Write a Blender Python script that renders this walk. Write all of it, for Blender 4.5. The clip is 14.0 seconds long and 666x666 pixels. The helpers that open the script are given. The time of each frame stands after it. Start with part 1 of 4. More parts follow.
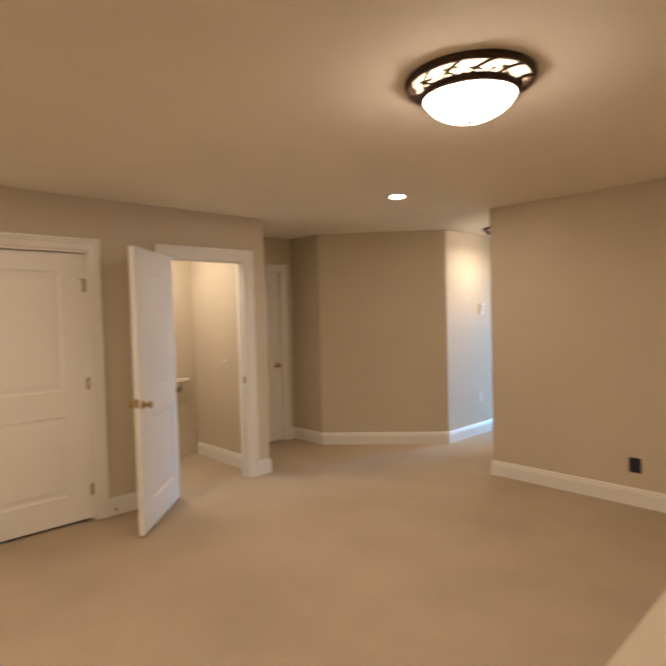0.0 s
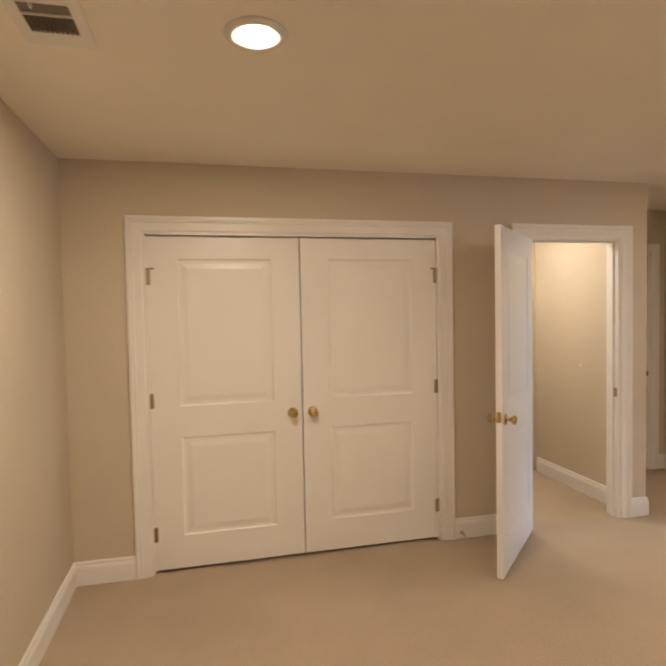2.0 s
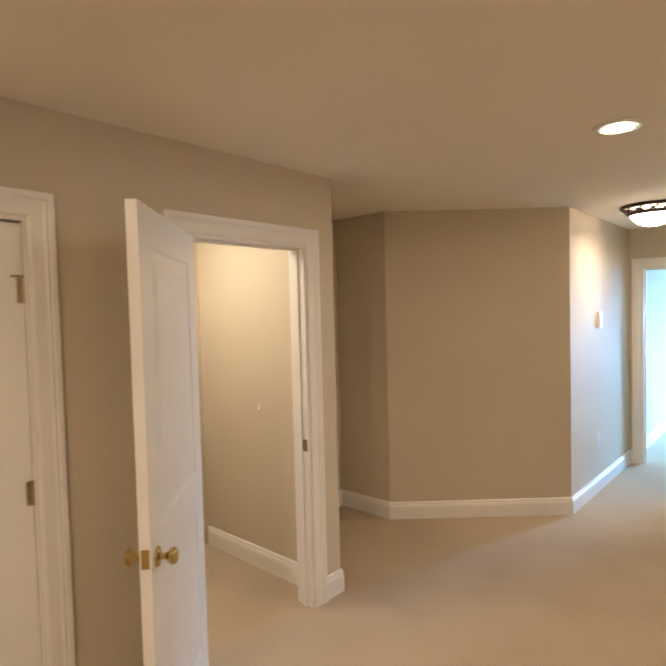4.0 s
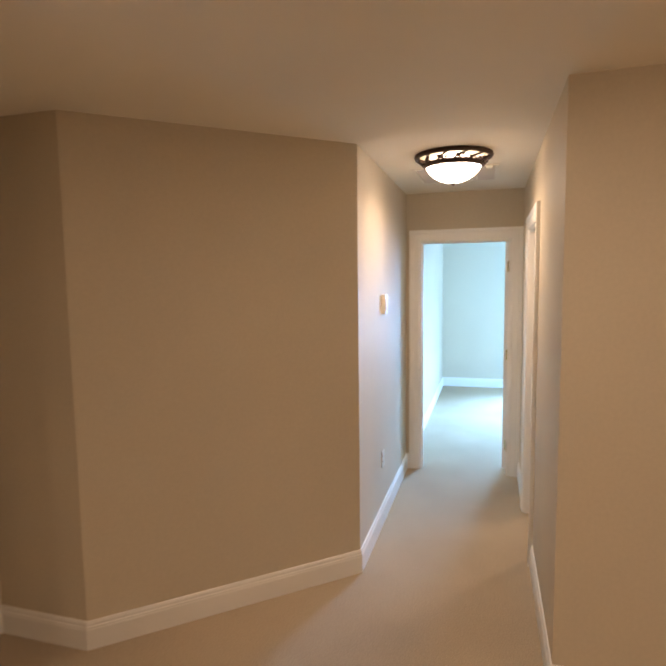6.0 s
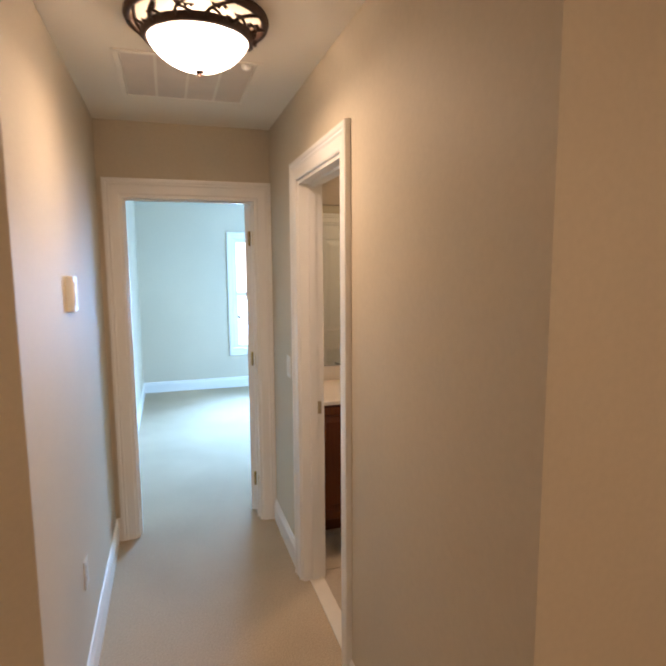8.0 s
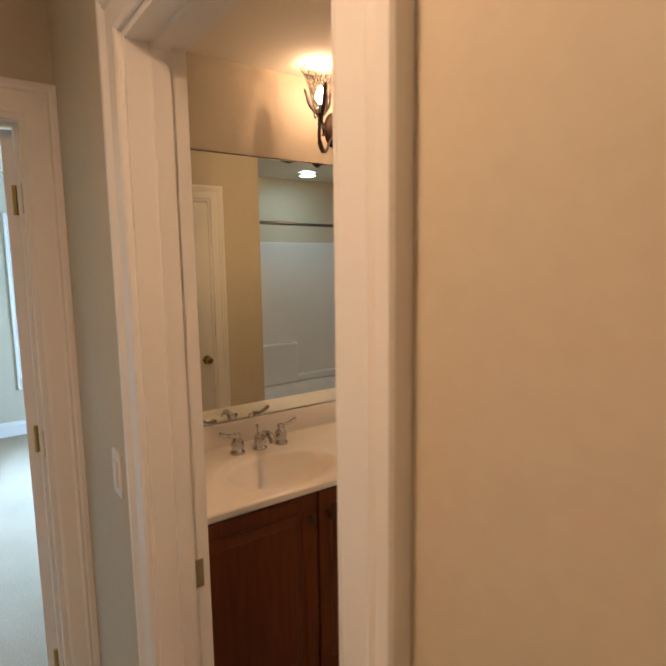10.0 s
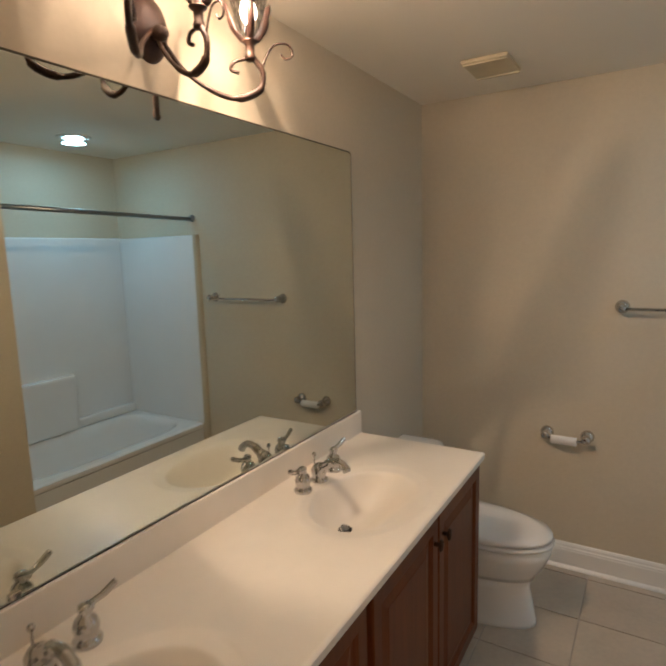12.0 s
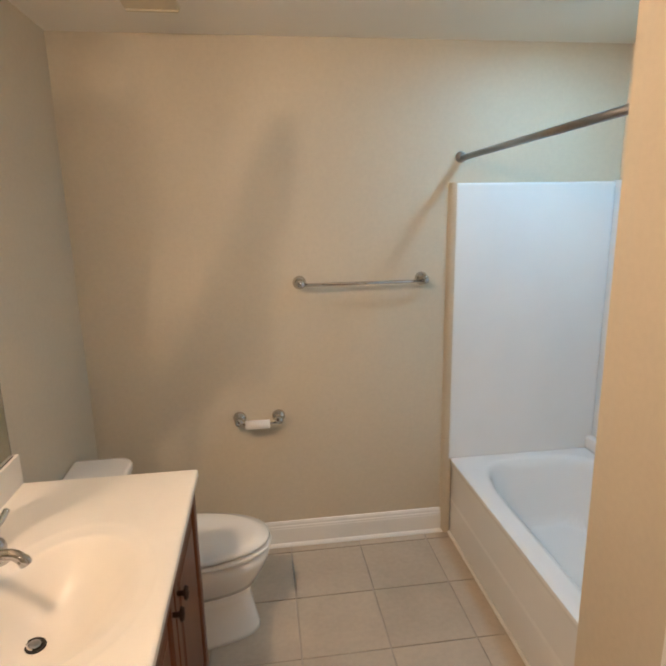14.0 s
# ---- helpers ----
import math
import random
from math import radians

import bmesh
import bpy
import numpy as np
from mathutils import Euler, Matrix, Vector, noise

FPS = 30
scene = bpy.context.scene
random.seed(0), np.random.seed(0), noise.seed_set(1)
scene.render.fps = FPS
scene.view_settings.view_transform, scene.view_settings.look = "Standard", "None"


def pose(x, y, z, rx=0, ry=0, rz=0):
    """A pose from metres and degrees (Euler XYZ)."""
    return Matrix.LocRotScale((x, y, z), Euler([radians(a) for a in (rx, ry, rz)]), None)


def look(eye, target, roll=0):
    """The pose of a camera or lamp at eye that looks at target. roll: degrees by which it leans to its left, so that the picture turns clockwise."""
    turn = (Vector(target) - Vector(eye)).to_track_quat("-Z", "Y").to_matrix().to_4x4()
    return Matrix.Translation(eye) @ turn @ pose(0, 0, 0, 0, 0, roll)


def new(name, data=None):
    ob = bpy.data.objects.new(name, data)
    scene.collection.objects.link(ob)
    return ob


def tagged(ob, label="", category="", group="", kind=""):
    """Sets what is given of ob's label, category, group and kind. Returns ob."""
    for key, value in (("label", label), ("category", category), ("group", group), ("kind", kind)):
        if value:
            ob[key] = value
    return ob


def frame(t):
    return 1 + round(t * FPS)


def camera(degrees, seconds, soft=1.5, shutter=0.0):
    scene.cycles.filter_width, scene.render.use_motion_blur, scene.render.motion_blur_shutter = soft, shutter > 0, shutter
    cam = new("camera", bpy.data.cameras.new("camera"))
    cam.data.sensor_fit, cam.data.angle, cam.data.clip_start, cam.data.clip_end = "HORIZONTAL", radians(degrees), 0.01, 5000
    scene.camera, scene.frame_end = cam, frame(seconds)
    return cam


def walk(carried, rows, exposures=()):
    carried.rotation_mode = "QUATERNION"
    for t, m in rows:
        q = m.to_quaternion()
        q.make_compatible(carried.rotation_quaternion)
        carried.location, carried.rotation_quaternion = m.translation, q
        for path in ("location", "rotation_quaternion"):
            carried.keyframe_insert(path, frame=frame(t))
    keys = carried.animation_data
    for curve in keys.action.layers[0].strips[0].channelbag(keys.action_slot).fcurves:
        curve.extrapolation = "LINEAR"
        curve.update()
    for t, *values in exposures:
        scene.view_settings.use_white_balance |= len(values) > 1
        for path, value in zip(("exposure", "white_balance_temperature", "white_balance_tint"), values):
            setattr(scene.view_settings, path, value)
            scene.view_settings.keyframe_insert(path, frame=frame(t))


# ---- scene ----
cam = camera(63.7, 14.0, 2.2, 0.3)
PATH = [
    (0, (-0.01, -0.067, 1.537), (1.369, 1.38, 1.464), -1.4),
    (0.5, (-0.118, 0.043, 1.533), (0.786, 1.824, 1.426), -1.3),
    (1, (-0.157, 0.203, 1.513), (0.363, 2.13, 1.384), -1.4),
    (1.5, (-0.117, 0.489, 1.544), (0.22, 2.458, 1.441), -1.3),
    (2, (-0.052, 0.822, 1.564), (0.404, 2.767, 1.485), -1.1),
    (2.5, (0.062, 1.136, 1.595), (0.889, 2.957, 1.556), -1.2),
    (3, (0.255, 1.451, 1.612), (1.379, 3.104, 1.553), -1.2),
    (3.2, (0.34, 1.571, 1.626), (1.555, 3.159, 1.58), -1.2),
    (5.3, (1.645, 2.629, 1.738), (3.434, 3.495, 1.520), -1.0),
    (5.5, (1.81, 2.684, 1.715), (3.641, 3.458, 1.501), -0.9),
    (6, (2.245, 2.778, 1.714), (4.157, 3.335, 1.521), -0.75),
    (6.5, (2.624, 2.919, 1.696), (4.595, 3.213, 1.526), -0.5),
    (7, (2.962, 3.042, 1.68), (4.954, 3.033, 1.502), -0.45),
    (7.5, (3.34, 3.094, 1.678), (5.305, 2.776, 1.488), -0.5),
    (8, (3.705, 3.126, 1.652), (5.602, 2.545, 1.4), -0.35),
    (8.5, (4.06, 3.094, 1.636), (5.85, 2.247, 1.359), -0.3),
    (8.7, (4.216, 3.06, 1.64), (5.96, 2.12, 1.368), -0.25),
    (10.8, (5.676, 2.641, 1.613), (7.172, 1.343, 1.335), -1.2),
    (11, (5.780, 2.594, 1.616), (7.211, 1.225, 1.334), -1.3),
    (11.5, (5.976, 2.480, 1.621), (7.214, 0.939, 1.316), -1.6),
    (12, (6.123, 2.321, 1.645), (7.144, 0.627, 1.350), -1.6),
    (12.5, (6.276, 2.180, 1.686), (7.016, 0.344, 1.403), -1.5),
    (13, (6.412, 2.075, 1.686), (6.766, 0.143, 1.308), -1.3),
    (13.5, (6.442, 2.009, 1.680), (6.395, 0.060, 1.234), -1.1),
    (14, (6.419, 1.990, 1.689), (6.165, 0.058, 1.241), -1.1),
]
EXPOSURES = [(0.0, 0.57, 5900, 13), (0.5, 0.55, 5900, 13), (1.0, 0.68, 5850, 14), (2.0, 0.72, 5700, 11), (3.2, 0.81, 5700, 9), (5.3, 0.50, 6250, 16), (6.5, 0.36, 6350, 21),
             (8.0, 0.08, 6650, 23), (8.7, -0.16, 6950, 26), (10.8, -0.36, 8200, 30), (11.2, -0.34, 7500, 26), (12.0, -0.28, 5950, 16), (13.0, -0.16, 5900, 16), (14.0, 0.28, 6100, 18)]
walk(cam, [(t, look(e, g, r)) for t, e, g, r in PATH], EXPOSURES)

# ---- light and sky ----
WARM = (1.0, 0.77, 0.52)
DAY = (0.235, 0.565, 1.0)
world = bpy.data.worlds.new("world")
scene.world = world
world.use_nodes = True
wn = world.node_tree
sky = wn.nodes.new("ShaderNodeTexSky")
sky.sky_type = "NISHITA"
sky.sun_disc = False
sky.sun_elevation, sky.sun_rotation = radians(40), radians(150)
wn.nodes["Background"].inputs[1].default_value = 0.12
wn.links.new(sky.outputs[0], wn.nodes["Background"].inputs[0])


def area_lamp(name, m, sx, sy, watts, color, disk=False):
    d = bpy.data.lights.new(name, "AREA")
    d.shape = "DISK" if disk else "RECTANGLE"
    d.size, d.size_y, d.energy, d.color = sx, sy, watts, color
    ob = new(name, d)
    ob.matrix_world = m
    return ob


area_lamp("bedroom_daylight", look((10.93, 1.80, 1.26), (7.6, 2.65, -0.7)), 0.85, 1.35, 85, DAY).data.spread = radians(80)
# unseen second daylight lamp, added to brighten the bedroom's east wall
area_lamp("bedroom_daylight", look((8.8, 0.20, 1.265), (11.0, 2.0, 1.1)), 0.9, 1.4, 165, DAY)
# the two at y = -1.2 are unseen fill lamps with no fixture
for dx, dy, watts in ((0.126, 2.585, 15.5), (3.35, 2.68, 6.5), (0.119, -1.2, 15), (3.262, -1.2, 10)):
    area_lamp("downlight_and_fill", look((dx, dy, 2.428), (dx, dy, 0)), 0.10, 0.10, watts, WARM, True)
area_lamp("shower_lamp", look((5.16, 0.15, 2.366), (5.16, 0.15, 0)), 0.13, 0.13, 5.6, (0.36, 0.74, 1.0), True)
# the three bulbs of the sconce, inside their glass shades
for bx, by, bz in ((7.040, 1.170, 2.315), (7.052, 1.337, 2.341), (7.060, 1.523, 2.345)):
    filament = bpy.data.lights.new("sconce_bulb", "POINT")
    filament.energy, filament.color, filament.shadow_soft_size = 2.3, (1.0, 0.72, 0.46), 0.002
    new("sconce_bulb", filament).location = (bx, by, bz)
SCONCE = (1.0, 0.74, 0.48)
# added lamps: one throws the glass streaks, one outside the shade fills the room
area_lamp("sconce_fill", look((7.034, 1.315, 2.300), (6.1, 0.42, 1.05)), 0.007, 0.007, 17, SCONCE, True)
area_lamp("sconce_fill", look((6.985, 1.36, 2.31), (6.0, 0.42, 1.0)), 0.06, 0.06, 8, SCONCE, True)
# disc added below the bowl to brighten the hall carpet
area_lamp("hall_fill", look((5.63, 2.995, 2.283), (5.64, 2.995, 0)), 0.12, 0.12, 7, WARM, True)
for bx, by, watts in ((1.912, 1.122, 4.6), (5.64, 2.995, 5.0)):
    bulb = bpy.data.lights.new("fixture_bulb", "POINT")
    bulb.energy, bulb.color, bulb.shadow_soft_size = watts, (1.0, 0.79, 0.56), 0.04
    new("fixture_bulb", bulb).location = (bx, by, 2.408)
area_lamp("stair_lamp", look((2.25, 4.85, 2.44), (2.25, 4.85, 0)), 0.5, 0.5, 11.5, (1.0, 0.84, 0.63), True)


# ---- materials ----
def mat(name, color, rough=0.5, metal=0.0, vary=0.06, scale=6.0, grain=0.0, grain_scale=300.0, bump=0.0, bump_scale=200.0,
        emit=None, strength=0.0, coat=0.0, spec=0.5, per_object=0.0):
    m = bpy.data.materials.new(name)
    m.use_nodes = True
    nt = m.node_tree
    b = nt.nodes["Principled BSDF"]
    b.inputs["Roughness"].default_value, b.inputs["Metallic"].default_value = rough, metal
    b.inputs["Coat Weight"].default_value = coat
    b.inputs["Specular IOR Level"].default_value = spec
    tc = nt.nodes.new("ShaderNodeTexCoord")
    geo = nt.nodes.new("ShaderNodeNewGeometry")

    def tex(s, detail=4.0):
        n = nt.nodes.new("ShaderNodeTexNoise")
        n.inputs["Scale"].default_value, n.inputs["Detail"].default_value = s, detail
        nt.links.new(geo.outputs["Position"], n.inputs["Vector"])
        return n.outputs["Fac"]

    def mix(fac_socket, c, amount):
        lo, hi = [max(0, v * (1 - amount)) for v in color], [min(1, v * (1 + amount)) for v in color]
        r = nt.nodes.new("ShaderNodeMapRange")
        r.inputs["From Min"].default_value, r.inputs["From Max"].default_value = 0.3, 0.7
        r.inputs["To Min"].default_value, r.inputs["To Max"].default_value = 1 - amount, 1 + amount
        nt.links.new(fac_socket, r.inputs["Value"])
        x = nt.nodes.new("ShaderNodeMix")
        x.data_type, x.blend_type = "RGBA", "MULTIPLY"
        x.inputs["Factor"].default_value = 1.0
        if c is None:
            x.inputs["A"].default_value = (*color, 1)
        else:
            nt.links.new(c, x.inputs["A"])
        nt.links.new(r.outputs["Result"], x.inputs["B"])
        return x.outputs["Result"]

    out = mix(tex(scale), None, vary)
    if grain:
        out = mix(tex(grain_scale, 2.0), out, grain)
    if per_object:
        oi = nt.nodes.new("ShaderNodeObjectInfo")
        out = mix(oi.outputs["Random"], out, per_object)
    nt.links.new(out, b.inputs["Base Color"])
    rr = nt.nodes.new("ShaderNodeMapRange")
    rr.inputs["To Min"].default_value, rr.inputs["To Max"].default_value = max(0.0, rough - 0.05 * (rough > 0.1)), min(1, rough + 0.05 * (rough > 0.1))
    nt.links.new(tex(scale * 2.3), rr.inputs["Value"])
    nt.links.new(rr.outputs["Result"], b.inputs["Roughness"])
    if bump:
        bp = nt.nodes.new("ShaderNodeBump")
        bp.inputs["Strength"].default_value, bp.inputs["Distance"].default_value = bump, 0.004
        nt.links.new(tex(bump_scale, 3.0), bp.inputs["Height"])
        nt.links.new(bp.outputs["Normal"], b.inputs["Normal"])
    if emit:
        b.inputs["Emission Color"].default_value = (*emit, 1)
        b.inputs["Emission Strength"].default_value = strength
    return m


def wood(name, dark, light):
    m = bpy.data.materials.new(name)
    m.use_nodes = True
    nt = m.node_tree
    b = nt.nodes["Principled BSDF"]
    geo = nt.nodes.new("ShaderNodeNewGeometry")
    mp = nt.nodes.new("ShaderNodeMapping")
    mp.inputs["Scale"].default_value = (60, 60, 4.0)
    nt.links.new(geo.outputs["Position"], mp.inputs["Vector"])
    n1 = nt.nodes.new("ShaderNodeTexNoise")
    n1.inputs["Scale"].default_value, n1.inputs["Detail"].default_value, n1.inputs["Distortion"].default_value = 1.0, 6, 0.8
    nt.links.new(mp.outputs[0], n1.inputs["Vector"])
    ramp = nt.nodes.new("ShaderNodeValToRGB")
    ramp.color_ramp.elements[0].color, ramp.color_ramp.elements[1].color = (*dark, 1), (*light, 1)
    ramp.color_ramp.elements[0].position, ramp.color_ramp.elements[1].position = 0.3, 0.75
    nt.links.new(n1.outputs["Fac"], ramp.inputs[0])
    nt.links.new(ramp.outputs[0], b.inputs["Base Color"])
    b.inputs["Roughness"].default_value, b.inputs["Specular IOR Level"].default_value = 0.42, 0.3
    bp = nt.nodes.new("ShaderNodeBump")
    bp.inputs["Strength"].default_value, bp.inputs["Distance"].default_value = 0.15, 0.001
    nt.links.new(n1.outputs["Fac"], bp.inputs["Height"])
    nt.links.new(bp.outputs["Normal"], b.inputs["Normal"])
    return m


def glass(name, color, rough=0.0):
    m = bpy.data.materials.new(name)
    m.use_nodes = True
    b = m.node_tree.nodes["Principled BSDF"]
    b.inputs["Base Color"].default_value = (*color, 1)
    b.inputs["Transmission Weight"].default_value, b.inputs["Roughness"].default_value = 1.0, rough
    b.inputs["IOR"].default_value = 1.45
    return m


PAINT = mat("wall_paint", (0.60, 0.52, 0.395), 0.62, vary=0.03, scale=1.3, grain=0.02, grain_scale=60, bump=0.05, bump_scale=260, spec=0.3)
CEIL = mat("ceiling_paint", (0.86, 0.80, 0.69), 0.8, vary=0.03, scale=1.1, bump=0.12, bump_scale=220, spec=0.2)
WHITE = mat("white_enamel", (0.82, 0.79, 0.74), 0.30, vary=0.015, scale=2)
TRIM = mat("trim_enamel", (0.82, 0.79, 0.74), 0.32, vary=0.02, scale=3)
CARPET = mat("carpet_pile", (0.475, 0.38, 0.272), 0.95, vary=0.07, scale=1.6, grain=0.16, grain_scale=160, bump=0.9, bump_scale=210, spec=0.1)
TILE = mat("floor_tile_glaze", (0.49, 0.41, 0.315), 0.35, vary=0.07, scale=5, grain=0.04, grain_scale=45, bump=0.05, bump_scale=40, per_object=0.05)
GROUT = mat("grout", (0.43, 0.375, 0.31), 0.9, vary=0.1, scale=20, bump=0.2)
BRASS = mat("brass", (0.60, 0.47, 0.20), 0.08, metal=1.0, vary=0.08, scale=40)
NICKEL = mat("dull_brass", (0.42, 0.34, 0.22), 0.35, metal=1.0, vary=0.1, scale=40)
CHROME = mat("chrome", (0.56, 0.545, 0.53), 0.045, metal=1.0, vary=0.02, scale=30)
RODM = mat("grey_rod_metal", (0.31, 0.31, 0.315), 0.3, metal=1.0, vary=0.05, scale=20)
BRONZE = mat("bronze_iron", (0.042, 0.018, 0.009), 0.5, metal=0.2, vary=0.35, scale=35, grain=0.2, grain_scale=160, bump=0.25, bump_scale=90)
RUST = mat("rusty_bronze", (0.034, 0.012, 0.0065), 0.5, metal=0.2, vary=0.3, scale=30, grain=0.2, grain_scale=120, bump=0.2, bump_scale=80)
CHERRY = wood("cherry_stain", (0.105, 0.025, 0.0055), (0.155, 0.040, 0.009))
MARBLE = mat("cultured_marble", (0.80, 0.73, 0.63), 0.30, vary=0.03, scale=4, coat=0.12, grain=0.012, grain_scale=18)
CHINA = mat("vitreous_china", (0.84, 0.82, 0.78), 0.1, vary=0.015, scale=6, coat=0.5)
ACRYLIC = mat("tub_acrylic", (0.80, 0.80, 0.79), 0.22, vary=0.015, scale=5, coat=0.2)
PLASTIC = mat("white_plastic", (0.78, 0.76, 0.71), 0.4, vary=0.03, scale=10)
YELLOWED = mat("yellowed_plastic", (0.66, 0.57, 0.39), 0.5, vary=0.06, scale=12)
NAVY = mat("dark_plate", (0.012, 0.016, 0.04), 0.35, vary=0.1, scale=30)
CAN_SHADE = mat("can_recess_shade", (0.34, 0.28, 0.20), 0.5, vary=0.05, scale=20)
SLAT = mat("vent_slat", (0.17, 0.14, 0.10), 0.5, vary=0.05, scale=20)
DARK = mat("hole_dark", (0.03, 0.024, 0.018), 0.9, vary=0.2, scale=20)
BLACK = mat("black_gap", (0.012, 0.01, 0.008), 0.8, vary=0.1, scale=20)
PAPER = mat("paper_core", (0.80, 0.77, 0.73), 0.85, vary=0.03, scale=40, bump=0.2)
HATCH = mat("hatch_board", (0.70, 0.61, 0.51), 0.7, vary=0.05, scale=6, bump=0.1)
BOWL = mat("lit_alabaster_glass", (0.9, 0.85, 0.75), 0.35, vary=0.03, scale=9, emit=(1.0, 0.79, 0.56), strength=31)
BOWL_HALL = mat("lit_frosted_glass", (0.9, 0.85, 0.75), 0.35, vary=0.03, scale=9, emit=(1.0, 0.81, 0.60), strength=11)
BULB = mat("lit_bulb", (0.9, 0.85, 0.75), 0.3, emit=(1.0, 0.80, 0.58), strength=45)
CAN = mat("lit_can_lamp", (0.9, 0.87, 0.8), 0.4, emit=(1.0, 0.80, 0.55), strength=24)
COOL = mat("lit_cool_lamp", (0.9, 0.95, 1), 0.4, emit=(0.42, 0.80, 1.0), strength=60)


def streaked_glass(name):
    """Clear glass tinted in upright streaks that stand in for the caustics it throws."""
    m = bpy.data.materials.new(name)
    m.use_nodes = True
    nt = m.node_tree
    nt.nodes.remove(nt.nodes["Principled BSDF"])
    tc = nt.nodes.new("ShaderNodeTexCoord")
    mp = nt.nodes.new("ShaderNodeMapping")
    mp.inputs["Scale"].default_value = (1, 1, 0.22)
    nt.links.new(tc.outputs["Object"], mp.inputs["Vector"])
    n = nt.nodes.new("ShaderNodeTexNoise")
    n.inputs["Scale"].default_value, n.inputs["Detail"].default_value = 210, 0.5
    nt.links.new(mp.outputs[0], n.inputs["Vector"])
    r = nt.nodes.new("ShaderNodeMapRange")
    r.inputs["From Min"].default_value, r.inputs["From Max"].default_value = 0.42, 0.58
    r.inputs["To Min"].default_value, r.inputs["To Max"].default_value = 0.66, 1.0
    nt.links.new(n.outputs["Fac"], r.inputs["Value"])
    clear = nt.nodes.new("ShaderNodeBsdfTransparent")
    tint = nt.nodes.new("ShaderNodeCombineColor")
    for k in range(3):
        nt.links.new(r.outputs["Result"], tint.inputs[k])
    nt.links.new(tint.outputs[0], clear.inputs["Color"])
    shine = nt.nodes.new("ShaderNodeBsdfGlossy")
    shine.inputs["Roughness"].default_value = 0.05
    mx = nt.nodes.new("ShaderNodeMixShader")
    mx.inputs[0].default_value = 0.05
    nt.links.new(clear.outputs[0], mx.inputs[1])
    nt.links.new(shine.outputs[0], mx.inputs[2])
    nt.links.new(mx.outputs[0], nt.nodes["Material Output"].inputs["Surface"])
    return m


CLEAR = streaked_glass("streak_casting_glass")
PANE = glass("window_glass", (0.98, 1, 1))
MIRROR = mat("mirror_silver", (0.66, 0.70, 0.65), 0.0, metal=1.0, vary=0.0, scale=1)
SKYCARD = mat("bright_outdoors", (0.8, 0.8, 0.8), 0.9, emit=(0.93, 0.98, 1.0), strength=3.0)
BARK = mat("bark", (0.12, 0.10, 0.085), 0.9, vary=0.2, scale=30)


# ---- building helpers ----
def finish(name, bm, material, smooth=False):
    bmesh.ops.recalc_face_normals(bm, faces=bm.faces[:])
    me = bpy.data.meshes.new(name)
    bm.to_mesh(me)
    bm.free()
    me.materials.append(material)
    if smooth:
        me.shade_smooth()
    return me


def part(name, bm, material, parent=None, label="", smooth=False, at=None):
    ob = new(name, finish(name, bm, material, smooth))
    if parent is not None:
        ob.parent = parent
    if at is not None:
        ob.matrix_basis = at
    if label:
        ob["label"] = label
    return ob


def thing(name, label, category, at=None, group="", kind=""):
    ob = new(name)
    ob.empty_display_size = 0.1
    if at is not None:
        ob.matrix_basis = at
    return tagged(ob, label, category, group, kind)


def cuboid(bm, x0, x1, y0, y1, z0, z1, bevel=0.0):
    r = bmesh.ops.create_cube(bm, size=1)
    vs = r["verts"]
    for v in vs:
        v.co = Vector((x0 + (v.co.x + 0.5) * (x1 - x0), y0 + (v.co.y + 0.5) * (y1 - y0), z0 + (v.co.z + 0.5) * (z1 - z0)))
    if bevel:
        es = list({e for v in vs for e in v.link_edges})
        bmesh.ops.bevel(bm, geom=es, offset=bevel, segments=2, affect="EDGES", profile=0.6)
    return bm


def box(x0, x1, y0, y1, z0, z1, bevel=0.0):
    return cuboid(bmesh.new(), x0, x1, y0, y1, z0, z1, bevel)


def lathe(profile, n=32, m=None, bm=None, closed=True):
    """Turns (radius, height) pairs round z."""
    bm = bm or bmesh.new()
    rings = []
    for r, h in profile:
        if r < 1e-5:
            rings.append([bm.verts.new((0, 0, h))])
        else:
            rings.append([bm.verts.new((r * math.cos(2 * math.pi * i / n), r * math.sin(2 * math.pi * i / n), h)) for i in range(n)])
    for a, b in zip(rings, rings[1:]):
        for i in range(n):
            j = (i + 1) % n
            vs = [a[i % len(a)], a[j % len(a)], b[j % len(b)], b[i % len(b)]]
            vs = list(dict.fromkeys(vs))
            if len(vs) > 2:
                bm.faces.new(vs)
    if m is not None:
        bmesh.ops.transform(bm, matrix=m, verts=[v for ring in rings for v in ring])
    return bm


def tube(points, radii, n=10, bm=None, flat=1.0):
    """A round rod through points; radii: one number or one a point."""
    bm = bm or bmesh.new()
    pts = [Vector(p) for p in points]
    if not isinstance(radii, (list, tuple)):
        radii = [radii] * len(pts)
    side = None
    rings = []
    for i, p in enumerate(pts):
        d = (pts[min(i + 1, len(pts) - 1)] - pts[max(i - 1, 0)]).normalized()
        if side is None:
            side = d.orthogonal().normalized()
        side = (side - d * side.dot(d)).normalized()
        up = d.cross(side)
        rings.append([bm.verts.new(p + radii[i] * (math.cos(2 * math.pi * k / n) * side + flat * math.sin(2 * math.pi * k / n) * up)) for k in range(n)])
    for a, b in zip(rings, rings[1:]):
        for k in range(n):
            bm.faces.new((a[k], a[(k + 1) % n], b[(k + 1) % n], b[k]))
    bm.faces.new(rings[0])
    bm.faces.new(rings[-1])
    return bm


